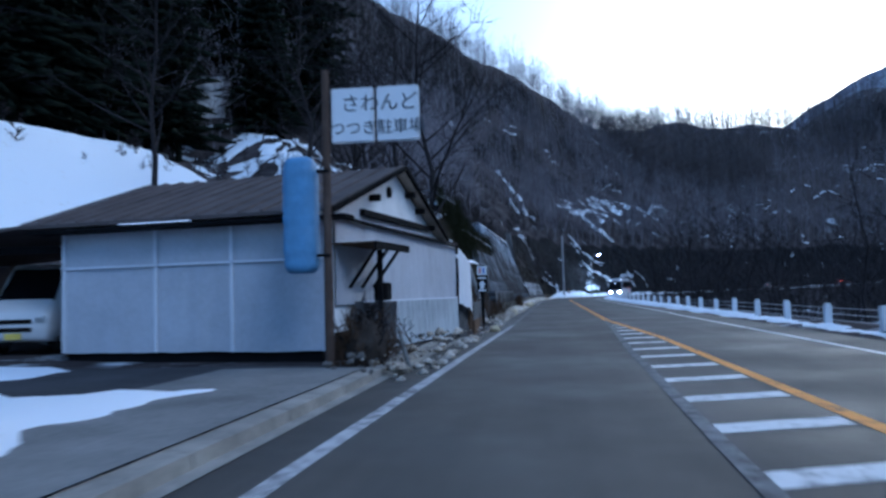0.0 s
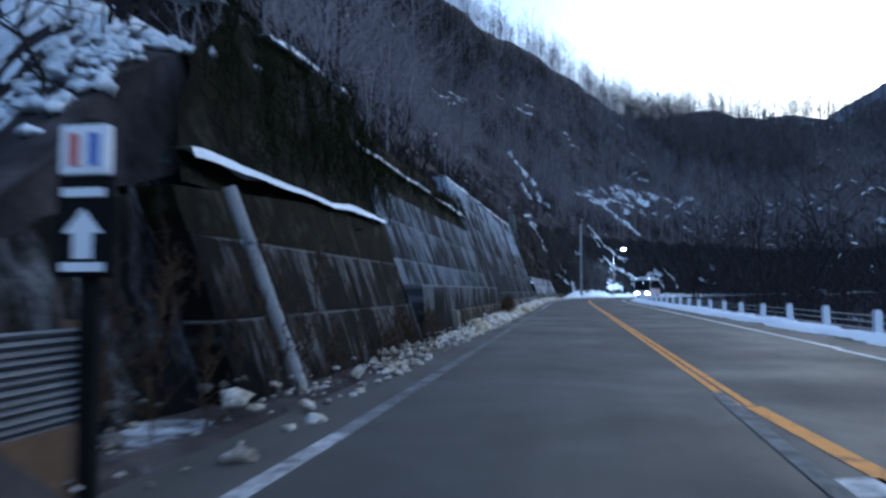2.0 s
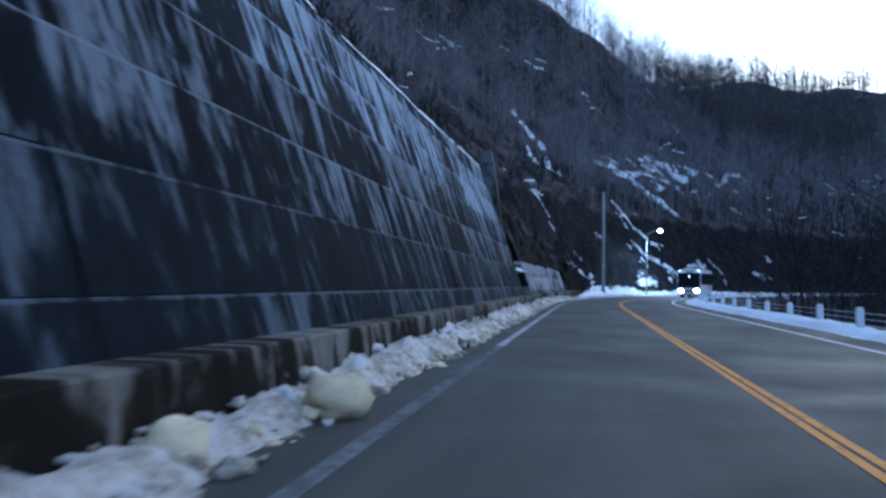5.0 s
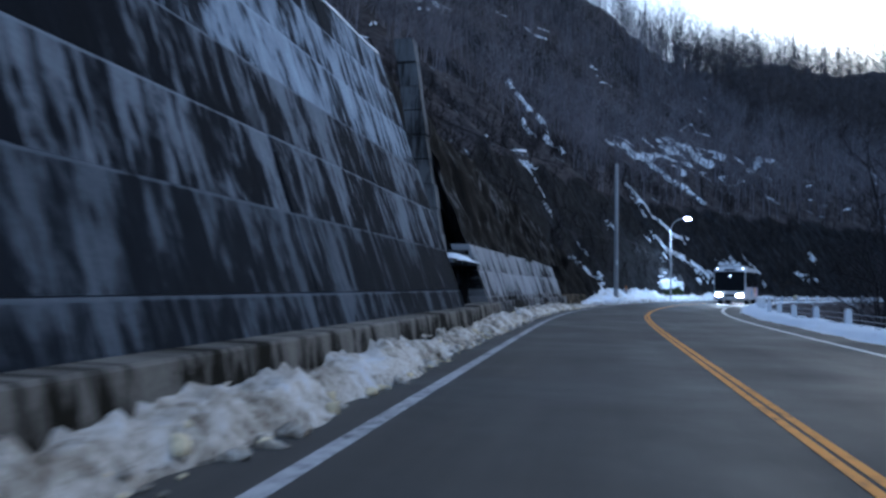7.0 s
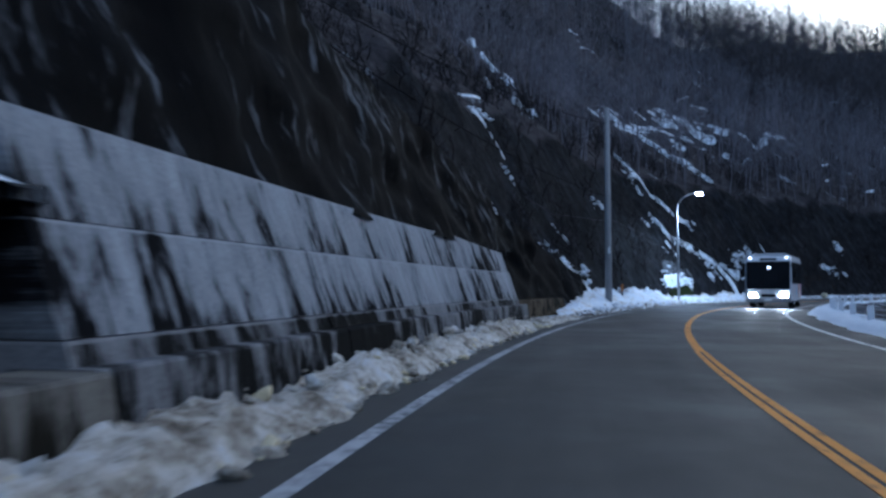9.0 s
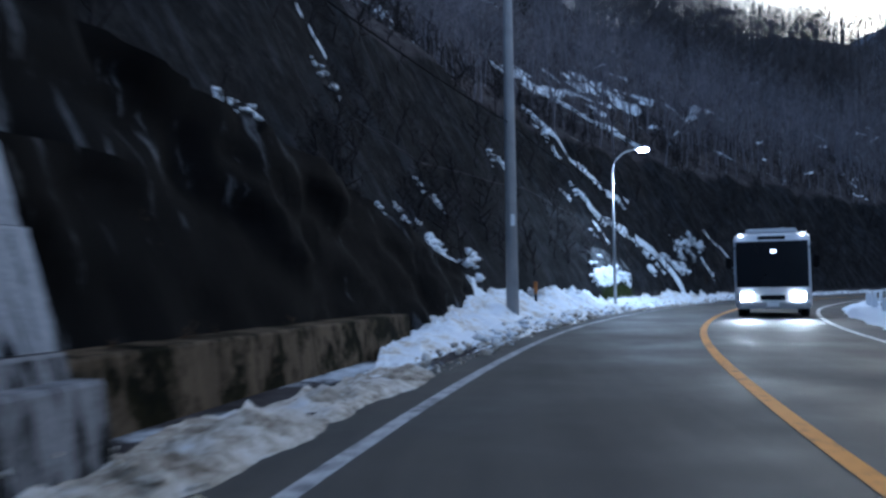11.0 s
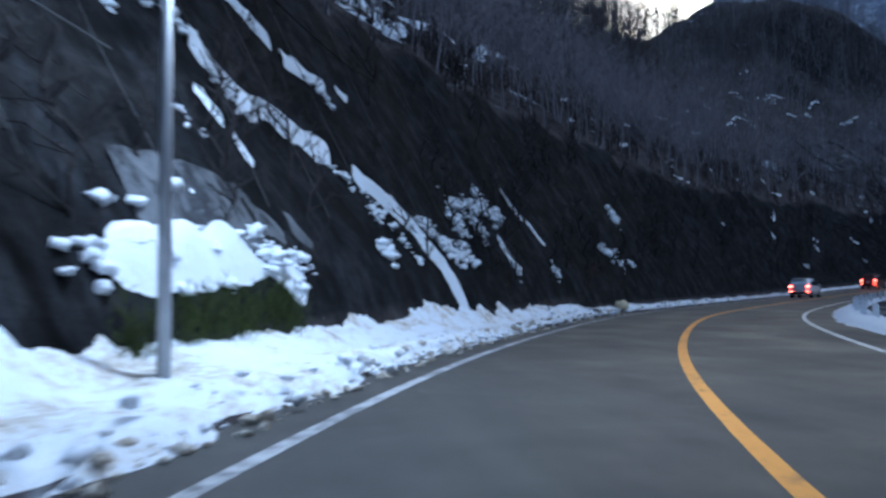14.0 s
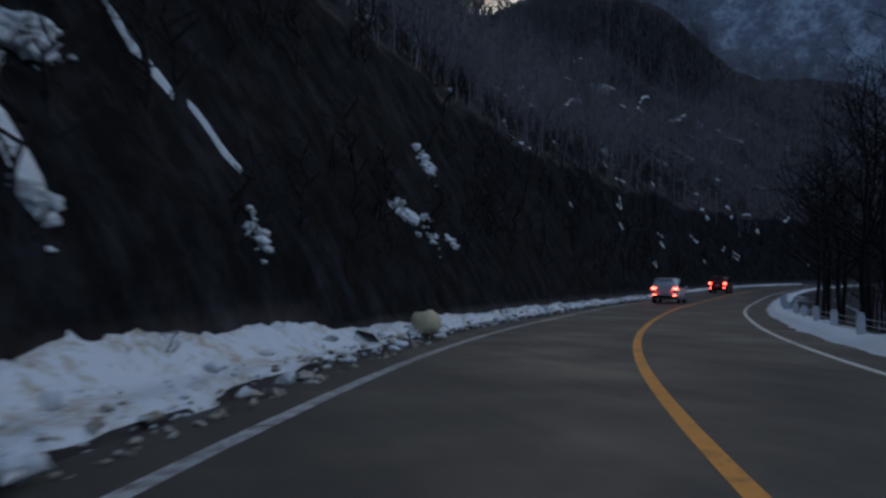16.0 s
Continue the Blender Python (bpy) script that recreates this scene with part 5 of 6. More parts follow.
# The recess's inner shade is painted on as a near-black back wall.
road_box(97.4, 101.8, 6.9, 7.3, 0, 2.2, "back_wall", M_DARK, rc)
road_box(97.2, 97.5, 6.0, 7.6, 0, 3.2, "side_wall", M_WALL, rc)
road_box(101.5, 101.7, 5.75, 7.3, 0, 2.3, "side_wall", M_LOW, rc)
road_box(97.4, 101.8, 5.45, 7.3, 1.78, 1.9, "lintel", M_WALL, rc)
drift("snow_patch", 98.0, 101.7, 5.35, 7.0, 0.16, "snow lying on the drain lintel", 71, None, 0.15, 1.92, cutoff=0.1)
for k in range(9):
    z = 2.0 + 0.75 * k
    a, b, o = 100.05 + random.uniform(-0.05, 0.05), 100.5 + random.uniform(-0.06, 0.06), random.uniform(-0.05, 0.05)
    verts = [at_road(q, 5.9 + o + 0.16 * h + e, h) for q in (a, b) for h, e in ((z, 0), (z + 0.72, 0), (z + 0.72, 0.6), (z, 0.6))]
    raw("chute_block", verts, [(0, 4, 5, 1), (1, 5, 6, 2), (2, 6, 7, 3), (3, 7, 4, 0), (0, 1, 2, 3), (7, 6, 5, 4)], M_CHUTE, rc)
slab("rock_face_4", 96.8, 104.4, 1.9, 8.2, 5.75, M_STREAK, "dark wet rock behind the drainage chute", 0.5)


# ---- rocks, boulders and snow lumps beside the road ----
def make_rock(name, at, size, material, label, category, seed, group=""):
    bm = bmesh.new()
    bmesh.ops.create_icosphere(bm, subdivisions=3, radius=1.0)
    for v in bm.verts:
        f = noise.fractal(v.co * 1.3 + Vector((seed * 3.1, 0, 0)), 0.7, 2.1, 5)
        c = noise.cell(v.co * 1.6 + Vector((seed, 2, 1)))
        v.co = Vector((v.co.x * size[0], v.co.y * size[1], v.co.z * size[2])) * (1 + 0.22 * f + 0.06 * c)
    ob = mesh_object(name, bm, material, None, True)
    ob.matrix_world = pose(at[0], at[1], at[2] + size[2] * 0.75, 0, 0, seed * 47 % 360)
    return tagged(ob, label, category, group)


# Warm headlight glow on ice and snow is painted in as tan.
M_HEADLIT = plain("headlit_icy_boulder", (0.60, 0.52, 0.35), 0.8, 0, 0.3, 3.0, 0.5)
make_rock("boulder", (-2.35, 63.9, 0.0), (0.30, 0.29, 0.22), M_HEADLIT, "rounded pale icy boulder at the road edge", "boulder", 3)
make_rock("boulder", (-2.72, 61.9, 0.02), (0.22, 0.25, 0.17), M_HEADLIT, "small pale icy boulder in dirty snow", "boulder", 4)
make_rock("boulder", (-2.55, 46.6, 0.02), (0.15, 0.13, 0.13), M_HEADLIT, "ice lump on the snow strip, headlight tan in its colour", "boulder", 5)
make_rock("boulder", (-2.15, 26.4, 0.0), (0.16, 0.15, 0.11), M_HEADLIT, "small pale rock at the road edge", "boulder", 6)
pr = at_road(to_road(24.3, 181.3)[0], 4.5, 0.15)
make_rock("boulder", tuple(pr), (0.34, 0.3, 0.26), M_HEADLIT, "pale snow boulder on the bank", "boulder", 7)

LUMP = []
for k in range(9):
    bm = bmesh.new()
    chips = np.random.RandomState(60 + k)
    for q in chips.normal(0, 0.62, (26, 3)):
        bm.verts.new(q * (1, 0.8, 0.62))
    hull = bmesh.ops.convex_hull(bm, input=bm.verts[:])
    bmesh.ops.delete(bm, geom=[v for v in bm.verts if not v.link_faces], context="VERTS")
    bmesh.ops.subdivide_edges(bm, edges=bm.edges[:], cuts=1, use_grid_fill=True)
    bmesh.ops.triangulate(bm, faces=bm.faces[:])
    for v in bm.verts:
        v.co *= 1 + 0.4 * noise.fractal(v.co * 2.1 + Vector((k * 5.0, 1, 0)), 0.6, 2.2, 4)
    bm.verts.index_update()
    LUMP.append((np.array([v.co[:] for v in bm.verts]), np.array([[w.index for w in f.verts] for f in bm.faces])))
    bm.free()


def lumps(name, s0, s1, count, d_lo, d_hi, lo, hi, material, label, zz=0.0):
    s = rng.uniform(s0, s1, count)
    d = d_lo + (d_hi - d_lo) * rng.rand(count) ** 1.3
    P = at_road(s, d, zz + 0.04 + 0.5 * np.clip(d - 4.1, 0, 0.6))
    return plant(name, LUMP, [(p[0], p[1], p[2] - 0.02, rng.rand() * 6, lo + (hi - lo) * rng.rand() ** 3.5) for p in P], material, label, "snow lumps")


lumps("snow_lumps", 31, 62, 500, 4.0, 4.6, 0.02, 0.09, M_DIRTY, "small crumbled snow lumps along the wall")
lumps("snow_lumps", 46, 121, 1100, 3.95, 4.8, 0.02, 0.12, M_DIRTY, "crumbled dirty snow lumps along the wall")
lumps("snow_lumps", 44, 121, 420, 3.95, 4.55, 0.02, 0.11, M_HEADLIT, "icy lumps along the wall, headlight tan in their colour")
lumps("snow_lumps", 127, 183, 700, 3.95, 4.5, 0.015, 0.09, M_DIRTY, "crumbled dirty snow edge of the bank")
lumps("snow_lumps", 131, 230, 700, 4.0, 4.6, 0.02, 0.11, M_CRUST, "clean broken snow lumps on the bank", 0.1)
lumps("snow_lumps", 13, 31, 150, 3.9, 4.7, 0.02, 0.13, M_DIRTY, "dirty snow lumps and rubble beside the house")
lumps("rubble", 12, 32, 160, 4.3, 5.2, 0.02, 0.09, M_ROCK, "dark rubble at the yard edge")


# ---- lines, poles, lamp ----
up = thing("utility_pole", (1.4, 139.4, 0.0), "grey concrete utility pole standing in the snow", "utility pole")
part("shaft", tube(bmesh.new(), (0, 0, -0.3), (0, 0, 11), 0.19, 0.13, 18), M_POLE, up, "", True)
part("label_plate", box(bmesh.new(), -0.02, -0.19, 3.0, 0.10, -0.155, 3.35, 0.01), M_SIGN, up, "pale number plate")
LB = (7.02, 155.9)
lp = thing("street_lamp", (*LB, 0.2), "slim galvanised street lamp with a lit cool-white head", "street lamp")
part("pole", tube(bmesh.new(), (0, 0, -0.6), (0, 0, 6.7), 0.08, 0.05, 12), M_GALV, lp, "", True)
hd = Vector((8.65 - LB[0], 156.2 - LB[1], 8.0))
arc = [Vector((hd.x * f, hd.y * f, z)) for f, z in ((0, 6.6), (0.0, 6.8), (0.04, 7.1), (0.14, 7.42), (0.30, 7.68), (0.5, 7.86), (0.85, 8.0))]
part("arm", polytube(bmesh.new(), arc, 0.038), M_GALV, lp)
head = part("lamp_head", box(bmesh.new(), -0.3, -0.13, -0.02, 0.3, 0.13, 0.1, 0.03), M_GALV, lp, "grey lamp head")
head.matrix_local = Matrix.Translation(hd) @ pose(0, 0, 0, 0, 0, -11)
# Glowing lens made larger to stand in for the lamp's glare.
part("lens", box(bmesh.new(), -0.27, -0.15, -0.15, 0.27, 0.15, -0.025, 0.05), M_LAMP, head, "glowing lamp lens")
sl = new("street_lamp_light", bpy.data.lights.new("street_lamp_light", "SPOT"))
sl.data.energy, sl.data.color, sl.data.spot_size, sl.data.spot_blend, sl.data.shadow_soft_size = 1600, (0.84, 0.92, 1.0), radians(165), 0.5, 0.12
sl.location = Vector((LB[0], LB[1], 0.2)) + hd + Vector((0, 0, -0.24))
mk = thing("snow_marker", (2.3, 143.2, 0.25), "dark snow marker post with an orange top band", "marker post")
part("post", tube(bmesh.new(), (0, 0, -0.2), (0, 0, 0.72), 0.045), M_DARK, mk)
part("band", tube(bmesh.new(), (0, 0, 0.7), (0, 0, 1.12), 0.06), plain("dull_orange", (0.32, 0.13, 0.04), 0.7), mk, "dull orange band")


def hang(name, a, b, sag, r, label):
    bm = bmesh.new()
    a, b = Vector(a), Vector(b)
    pts = [a.lerp(b, k / 24) - Vector((0, 0, sag * 4 * (k / 24) * (1 - k / 24))) for k in range(25)]
    polytube(bm, pts, r, 5)
    return tagged(mesh_object(name, bm, M_DARK), label, "cable")


hang("overhead_cable", (-9, 118, 10.5), (1.4, 139.4, 10.1), 0.6, 0.02, "black overhead cable to the utility pole")
hang("overhead_cable", (1.4, 139.4, 6.1), (12.0, 176.0, 9.0), 0.9, 0.018, "black overhead cable along the slope")
hang("overhead_cable", (-9, 112, 9.0), (1.4, 139.4, 6.1), 0.7, 0.018, "black overhead cable along the slope")
for k in range(3):
    hang("overhead_cable", (-34, 16 + 3 * k, 14 + 0.7 * k), (-6, 44 + 4 * k, 13.0 + 0.8 * k), 0.8, 0.018, "black overhead cable in front of the conifers")


# ---- the bus ----
M_LIME = plain("lime_stripe", (0.30, 0.38, 0.08), 0.4, 0, 0.1)
M_AMBER = plain("amber_stripe", (0.65, 0.28, 0.05), 0.4, 0, 0.1)
M_PURPLE = plain("purple_stripe", (0.32, 0.12, 0.42), 0.4, 0, 0.1)


M_MARKER = glow("marker_lamp_light", (0.95, 0.95, 1.0), 4.0)


def make_bus(at, turn):
    b = thing("bus", at, "white coach with lit headlamps and rainbow stripes at the rear", "bus", turn=turn)
    L, W, H = 6.0, 1.24, 3.05
    bm = bmesh.new()
    prism(bm, [(0.0, 0.35), (0.0, 1.05), (-0.10, 2.68), (-0.3, 2.92), (-0.9, H), (-L + 0.4, H), (-L, 2.8), (-L, 0.35)], -W, W)
    bmesh.ops.bevel(bm, geom=[e for e in bm.edges if abs(e.verts[0].co.y - e.verts[1].co.y) < 0.01], offset=0.09, segments=2, affect="EDGES")
    part("body", bm, M_CARW, b)
    bm = bmesh.new()
    prism(bm, [(0.012, 1.08), (0.022, 1.1), (-0.09, 2.70), (-0.115, 2.70)], -1.17, 1.17)
    part("windscreen", bm, M_GLASS, b, "large dark windscreen")
    for y in (-1, 1):
        y0 = y * (W + 0.012)
        for k in range(4):
            x1 = -0.5 - k * 1.32
            part("side_window", box(bmesh.new(), x1 - 1.26, min(y0, y0 - y * 0.02), 1.45, x1, max(y0, y0 - y * 0.02), 2.55, 0.006), M_GLASS, b, "dark side window")
        hl = part("headlamp", box(bmesh.new(), -0.05, y * 0.83 - 0.23, 0.6, 0.03, y * 0.83 + 0.23, 0.87, 0.04), M_HEAD, b, "lit white headlamp")
        part("mirror", box(bmesh.new(), 0.08, y * 1.4 - 0.1, 1.75, 0.25, y * 1.4 + 0.1, 2.15, 0.04), M_DARK, b)
        part("mirror_arm", tube(bmesh.new(), (-0.1, y * 1.2, 2.5), (0.16, y * 1.4, 2.1), 0.02), M_DARK, b)
        for x in (-1.7, -5.0):
            wheel(b, x, y * 1.06, 0.48, 0.28)
        part("window_band", box(bmesh.new(), -L + 0.12, min(y0 - y * 0.006, y0 - y * 0.025), 1.40, -0.36, max(y0 - y * 0.006, y0 - y * 0.025), 2.68, 0.006), M_PITCH, b, "black band round the side windows")
        for c_, x0 in ((M_RED, -4.35), (M_LIME, -4.72), (M_AMBER, -5.09), (M_PURPLE, -5.5)):
            bm = bmesh.new()
            prism(bm, [(x0 - 0.12, 0.62), (x0 + 0.20, 0.62), (x0 + 0.44, 1.38), (x0 + 0.06, 1.38)], 0, 0.004)
            for v in bm.verts:
                v.co.y = y0 + y * (v.co.y - 0.008)
            part("stripe", bm, c_, b, "bright slanting colour stripe")
        for z in (0.66, 0.75, 0.84, 0.93):
            part("lettering", box(bmesh.new(), -5.35, min(y0, y0 + y * 0.004), z, -4.1, max(y0, y0 + y * 0.004), z + 0.035), M_SIGN, b, "thin white line")
        bm = bmesh.new()
        ring = [bm.verts.new((-2.95 + 0.28 * math.cos(q * math.pi / 10), y0 - y * 0.004, 0.98 + 0.36 * math.sin(q * math.pi / 10))) for q in range(20)]
        bm.faces.new(ring if y < 0 else ring[::-1])
        part("emblem", bm, M_BLUE, b, "plain blue oval on the side")
        part("belt_line", box(bmesh.new(), -L + 0.1, min(y0 - y * 0.01, y0 - y * 0.002), 0.60, -0.1, max(y0 - y * 0.01, y0 - y * 0.002), 0.615), M_GALV, b, "thin grey belt line")
        part("marker_lamp", box(bmesh.new(), -0.34, y * 1.0 - 0.07, 2.90, -0.22, y * 1.0 + 0.07, 2.96, 0.01), M_MARKER, b, "small lit marker lamp on the roof edge")
        lamp = new("bus_headlight", bpy.data.lights.new("bus_headlight", "SPOT"))
        lamp.data.energy, lamp.data.color, lamp.data.spot_size, lamp.data.spot_blend, lamp.data.shadow_soft_size = 380, (1.0, 0.95, 0.85), radians(60), 0.7, 0.08
        m = b.matrix_world @ Matrix.Translation((0.08, y * 0.85, 0.74))
        lamp.matrix_world = look(m.translation, b.matrix_world @ Vector((9, y * 0.85, 0.15)))
    part("bumper", box(bmesh.new(), -0.1, -1.2, 0.32, 0.06, 1.2, 0.55, 0.04), M_GALV, b)
    for y in (-0.55, 0.45):
        part("wiper", tube(bmesh.new(), (0.03, y, 1.12), (-0.03, y + 0.42, 1.85), 0.014, n=6), M_DARK, b, "black wiper blade")
    part("grille", box(bmesh.new(), -0.02, -0.4, 0.62, 0.014, 0.4, 0.8, 0.004), M_DARK, b, "dark front grille")
    part("roof_pod", box(bmesh.new(), -4.0, -0.85, H - 0.02, -0.8, 0.85, H + 0.14, 0.05), M_CARW, b, "white roof housing")
    for y in (-1, 1):
        part("turn_lamp", box(bmesh.new(), -0.05, y * 1.12 - 0.06, 0.64, 0.035, y * 1.12 + 0.06, 0.84, 0.02), M_GALV, b, "unlit turn lamp")
    part("destination_box", box(bmesh.new(), -0.3, -0.45, 2.74, -0.16, 0.45, 2.88, 0.02), M_DARK, b)
    part("number_plate", box(bmesh.new(), 0.05, -0.2, 0.4, 0.075, 0.2, 0.54), M_SIGN, b)
    part("interior_lamp", box(bmesh.new(), -0.095, -0.02, 2.28, -0.06, 0.14, 2.4), glow("small_white_light", (0.9, 0.95, 1), 3.0), b, "small lit white panel")
    return b


s_bus = to_road(12.0, 148.4)[0] - 4.5
p = at_road(s_bus, -1.95, 0.0)
make_bus(tuple(p), -90 - heading(s_bus))


# ---- snow and detail on the slopes ----
def ribbon(path, widths, seed, lift=0.16, gaps=True):
    """Snow lying along a line of (along, left) places on the slope."""
    path = np.array(path, float)
    seg = np.concatenate([[0], np.cumsum(np.hypot(*np.diff(path, axis=0).T))])
    n = max(6, int(seg[-1] / 0.16))
    t = np.linspace(0, seg[-1], n)
    c = np.stack([np.interp(t, seg, path[:, 0]), np.interp(t, seg, path[:, 1])], axis=1)
    tan = np.gradient(c, axis=0)
    tan /= np.maximum(1e-6, np.linalg.norm(tan, axis=1))[:, None]
    nor = np.stack([-tan[:, 1], tan[:, 0]], axis=1)
    w = np.interp(t, seg, widths) * (0.1 + 1.5 * fractal(t * 1.9, 0 * t, seed, 4))
    w[0] = w[-1] = 0.02
    V, F = [], []
    m = 5
    for k in range(n):
        for j in range(m):
            u = j / (m - 1) * 2 - 1
            q = c[k] + nor[k] * (u * w[k] * (0.5 + float(fractal(t[k] * 4.1, 3.0 * j, seed + 2, 2))) + 0.35 * (float(fractal(t[k] * 1.6, 0.5, seed + 4, 3)) - 0.44))
            V.append((q[0], q[1], lift * (1 - u * u) ** 0.5 + (0.02 if abs(u) < 1 else -0.12)))
    for k in range(n - 1):
        if gaps and k > 2 and float(fractal(t[k] * 1.8, 0.5, seed + 9, 2)) < 0.29:
            continue
        for j in range(m - 1):
            o = k * m + j
            F.append((o, o + 1, o + m + 1))
            F.append((o, o + m + 1, o + m))
    V = np.array(V)
    P = at_road(V[:, 0], V[:, 1], land(V[:, 0], V[:, 1]) + V[:, 2])
    return P, np.array(F)


def snow_ribbons(name, items, label, material=None):
    return plant(name, [(V, F) for V, F in items], [(0, 0, 0, 0, 1.0)] * len(items), material or M_SNOW, label, "snow")


def rd(x, y):
    return to_road(x, y)


big = []
big.append(ribbon([rd(0.9, 186), rd(3.9, 190.8), rd(6.7, 190.7), rd(9.3, 186.2), rd(11, 183.2), rd(13.4, 179.2)], [0.5, 0.8, 0.7, 0.8, 0.9, 0.6], 1, 0.3))
big.append(ribbon([rd(3.5, 163.5), rd(6, 165.5), rd(8.6, 167.5), rd(10.2, 170.0)], [0.15, 0.18, 0.2, 0.12], 3, 0.15))
big.append(ribbon([(160.3, 9.2), (161.7, 8.7), (164.2, 8.4), (165.8, 8.0)], [0.12, 0.15, 0.16, 0.17], 8, 0.35))
big.append(ribbon([(165.4, 8.1), (166.9, 7.6), (167.5, 7.2), (168.0, 6.8), (168.5, 6.4), (168.9, 6.0)], [0.10, 0.13, 0.16, 0.18, 0.22, 0.3], 9, 0.35, False))
big.append(ribbon([(159.7, 8.6), (160.2, 8.3), (160.6, 7.9)], [0.1, 0.24, 0.12], 16, 0.12))
big.append(ribbon([rd(16.5, 175.2), rd(17.2, 174.8)], [0.3, 0.3], 7))
for k, (a, b, c, e) in enumerate(((132, 139, 6.0, 6.95), (136, 143, 6.0, 6.9))):
    clumps(a, b, c, e, 0.4, "broken snow patches between dark rocks", 130 + k, 0.28, 0.7, 0.1)
STREAKS = [((25.8, 186.6), (28.1, 189.2), 0.12), ((0.8, 152.0), (1.5, 153.6), 0.22), ((4.0, 163.7), (4.9, 163.1), 0.32), ((5.7, 161.9), (7.5, 163.5), 0.26), ((8.6, 165.3), (10.4, 166.8), 0.24),
           ((10.5, 166.9), (12.0, 167.4), 0.2), ((8.4, 167.7), (9.7, 168.5), 0.2), ((4.8, 160.9), (5.4, 161.2), 0.14), ((6.5, 160.9), (7.1, 161.3), 0.14), ((-1.7, 141.3), (-0.8, 142.5), 0.13)]
STREAKS += [((-1.9, 138.4), (-1.1, 137.4), 0.18), ((-4.4, 130.6), (-4.0, 132.3), 0.16), ((-4.2, 137.8), (-3.8, 139.1), 0.24), ((-2.4, 136.4), (-1.9, 137.1), 0.1), ((-6.2, 139.0), (-5.4, 141.0), 0.4)]
scraps = []
for k, (a, b, w) in enumerate(STREAKS):
    (sa, da), (sb, db) = rd(*a), rd(*b)
    count = int(6 + 18 * math.hypot(sb - sa, db - da) * min(1.0, 0.25 / w + 0.4))
    for f in rng.rand(min(count, 260)):
        q = float(fractal(f * 7.0, 0.5, 300 + k, 2))
        if q > 0.3:
            scraps.append((sa + (sb - sa) * f + rng.normal(0, 0.5 * w), da + (db - da) * f + rng.normal(0, 0.5 * w), rng.uniform(0.03, 0.04 + 0.55 * w * q)))
for c, r, count in (((-1.2, 137.6), 0.5, 40), ((-0.6, 139.4), 0.6, 50), ((6.5, 157.9), 0.42, 10), ((7.3, 159.4), 0.4, 12), ((8.0, 160.6), 0.3, 16)):
    s, d = rd(*c)
    for _ in range(count):
        u, v = rng.normal(0, 0.5, 2) * r
        scraps.append((s + u * 1.4, max(d + v - 0.4 * u, float(bank_foot(s)) + 0.3), rng.uniform(0.03, 0.2) * (0.5 + r * 0.5)))
for x, y, r, count in ((-6.2, 33.2, 0.7, 40), (-5.4, 32.4, 0.6, 36), (-6.1, 32.1, 0.7, 36), (-5.3, 31.5, 0.5, 20), (-5.0, 33.3, 0.4, 24), (-4.9, 34.9, 0.5, 24), (-7.5, 35.0, 1.0, 50)):
    for _ in range(count):
        u, v = rng.normal(0, 0.6, 2) * r
        scraps.append((y + u * 1.3, 1.67 - x + v * 0.8, rng.uniform(0.03, 0.10)))
P = [(at_road(s, d, float(land(s, d)) + 0.03), w) for s, d, w in scraps]
PUFF = []
for k in range(5):
    bm = bmesh.new()
    bmesh.ops.create_icosphere(bm, subdivisions=2, radius=1.0)
    for v in bm.verts:
        v.co = Vector((v.co.x * 1.25, v.co.y, v.co.z * 0.62)) * (1 + 0.95 * noise.fractal(v.co * 1.5 + Vector((k * 4.0, 0, 2)), 0.6, 2.2, 4))
    bm.verts.index_update()
    PUFF.append((np.array([v.co[:] for v in bm.verts]), np.array([[w.index for w in f.verts] for f in bm.faces])))
    bm.free()
# snow held up by shrubs: along the road, left of it, spread, count
HELD = [(172.5, 8.0, 0.5, 16), (173.2, 7.9, 0.4, 12), (175.7, 7.9, 0.5, 18), (173.7, 7.4, 0.5, 18), (171.8, 7.5, 0.45, 14), (169.2, 7.0, 0.4, 14), (169.9, 6.8, 0.45, 16), (176.3, 7.7, 0.45, 14),
        (168.4, 7.3, 0.4, 12), (175.9, 8.2, 0.4, 12), (176.8, 7.7, 0.35, 10), (170.8, 6.9, 0.5, 16), (174.1, 7.9, 0.45, 12), (195.5, 8.4, 0.7, 16), (175.3, 6.5, 0.25, 10), (164.9, 6.9, 0.35, 14),
        (165.5, 7.5, 0.3, 10), (180.1, 6.3, 0.25, 8), (180.4, 6.6, 0.15, 5), (190.0, 7.0, 0.5, 7), (193.5, 6.6, 0.3, 6), (191.5, 6.5, 0.4, 6), 
        (136.8, 7.1, 0.6, 6), (134.4, 6.8, 0.6, 5), (139.1, 7.0, 0.5, 4), (135.5, 6.9, 0.6, 5), (128.9, 6.6, 0.18, 5),
        (159.5, 6.9, 0.3, 8), (155.2, 6.9, 0.3, 8), (160.4, 6.8, 0.35, 8), (140.4, 7.2, 0.5, 4)]
held = []
for s, d, r, count, *k in HELD:
    for _ in range(int(2.2 * count)):
        u, v = rng.normal(0, 0.55, 2) * r
        q = max(d + 0.5 * v, float(bank_foot(s)) - 0.1)
        held.append((*at_road(s + u, q, float(land(s + u, q)) + rng.uniform(-0.05, 0.14)), rng.rand() * 6, (0.03 + 0.17 * rng.rand() ** 1.8) * (0.5 + r) * (k[0] if k else 1.0)))
plant("snow_pillows", PUFF, held, M_SNOW, "rounded pillows of snow held up by shrubs on the slope", "snow", True)
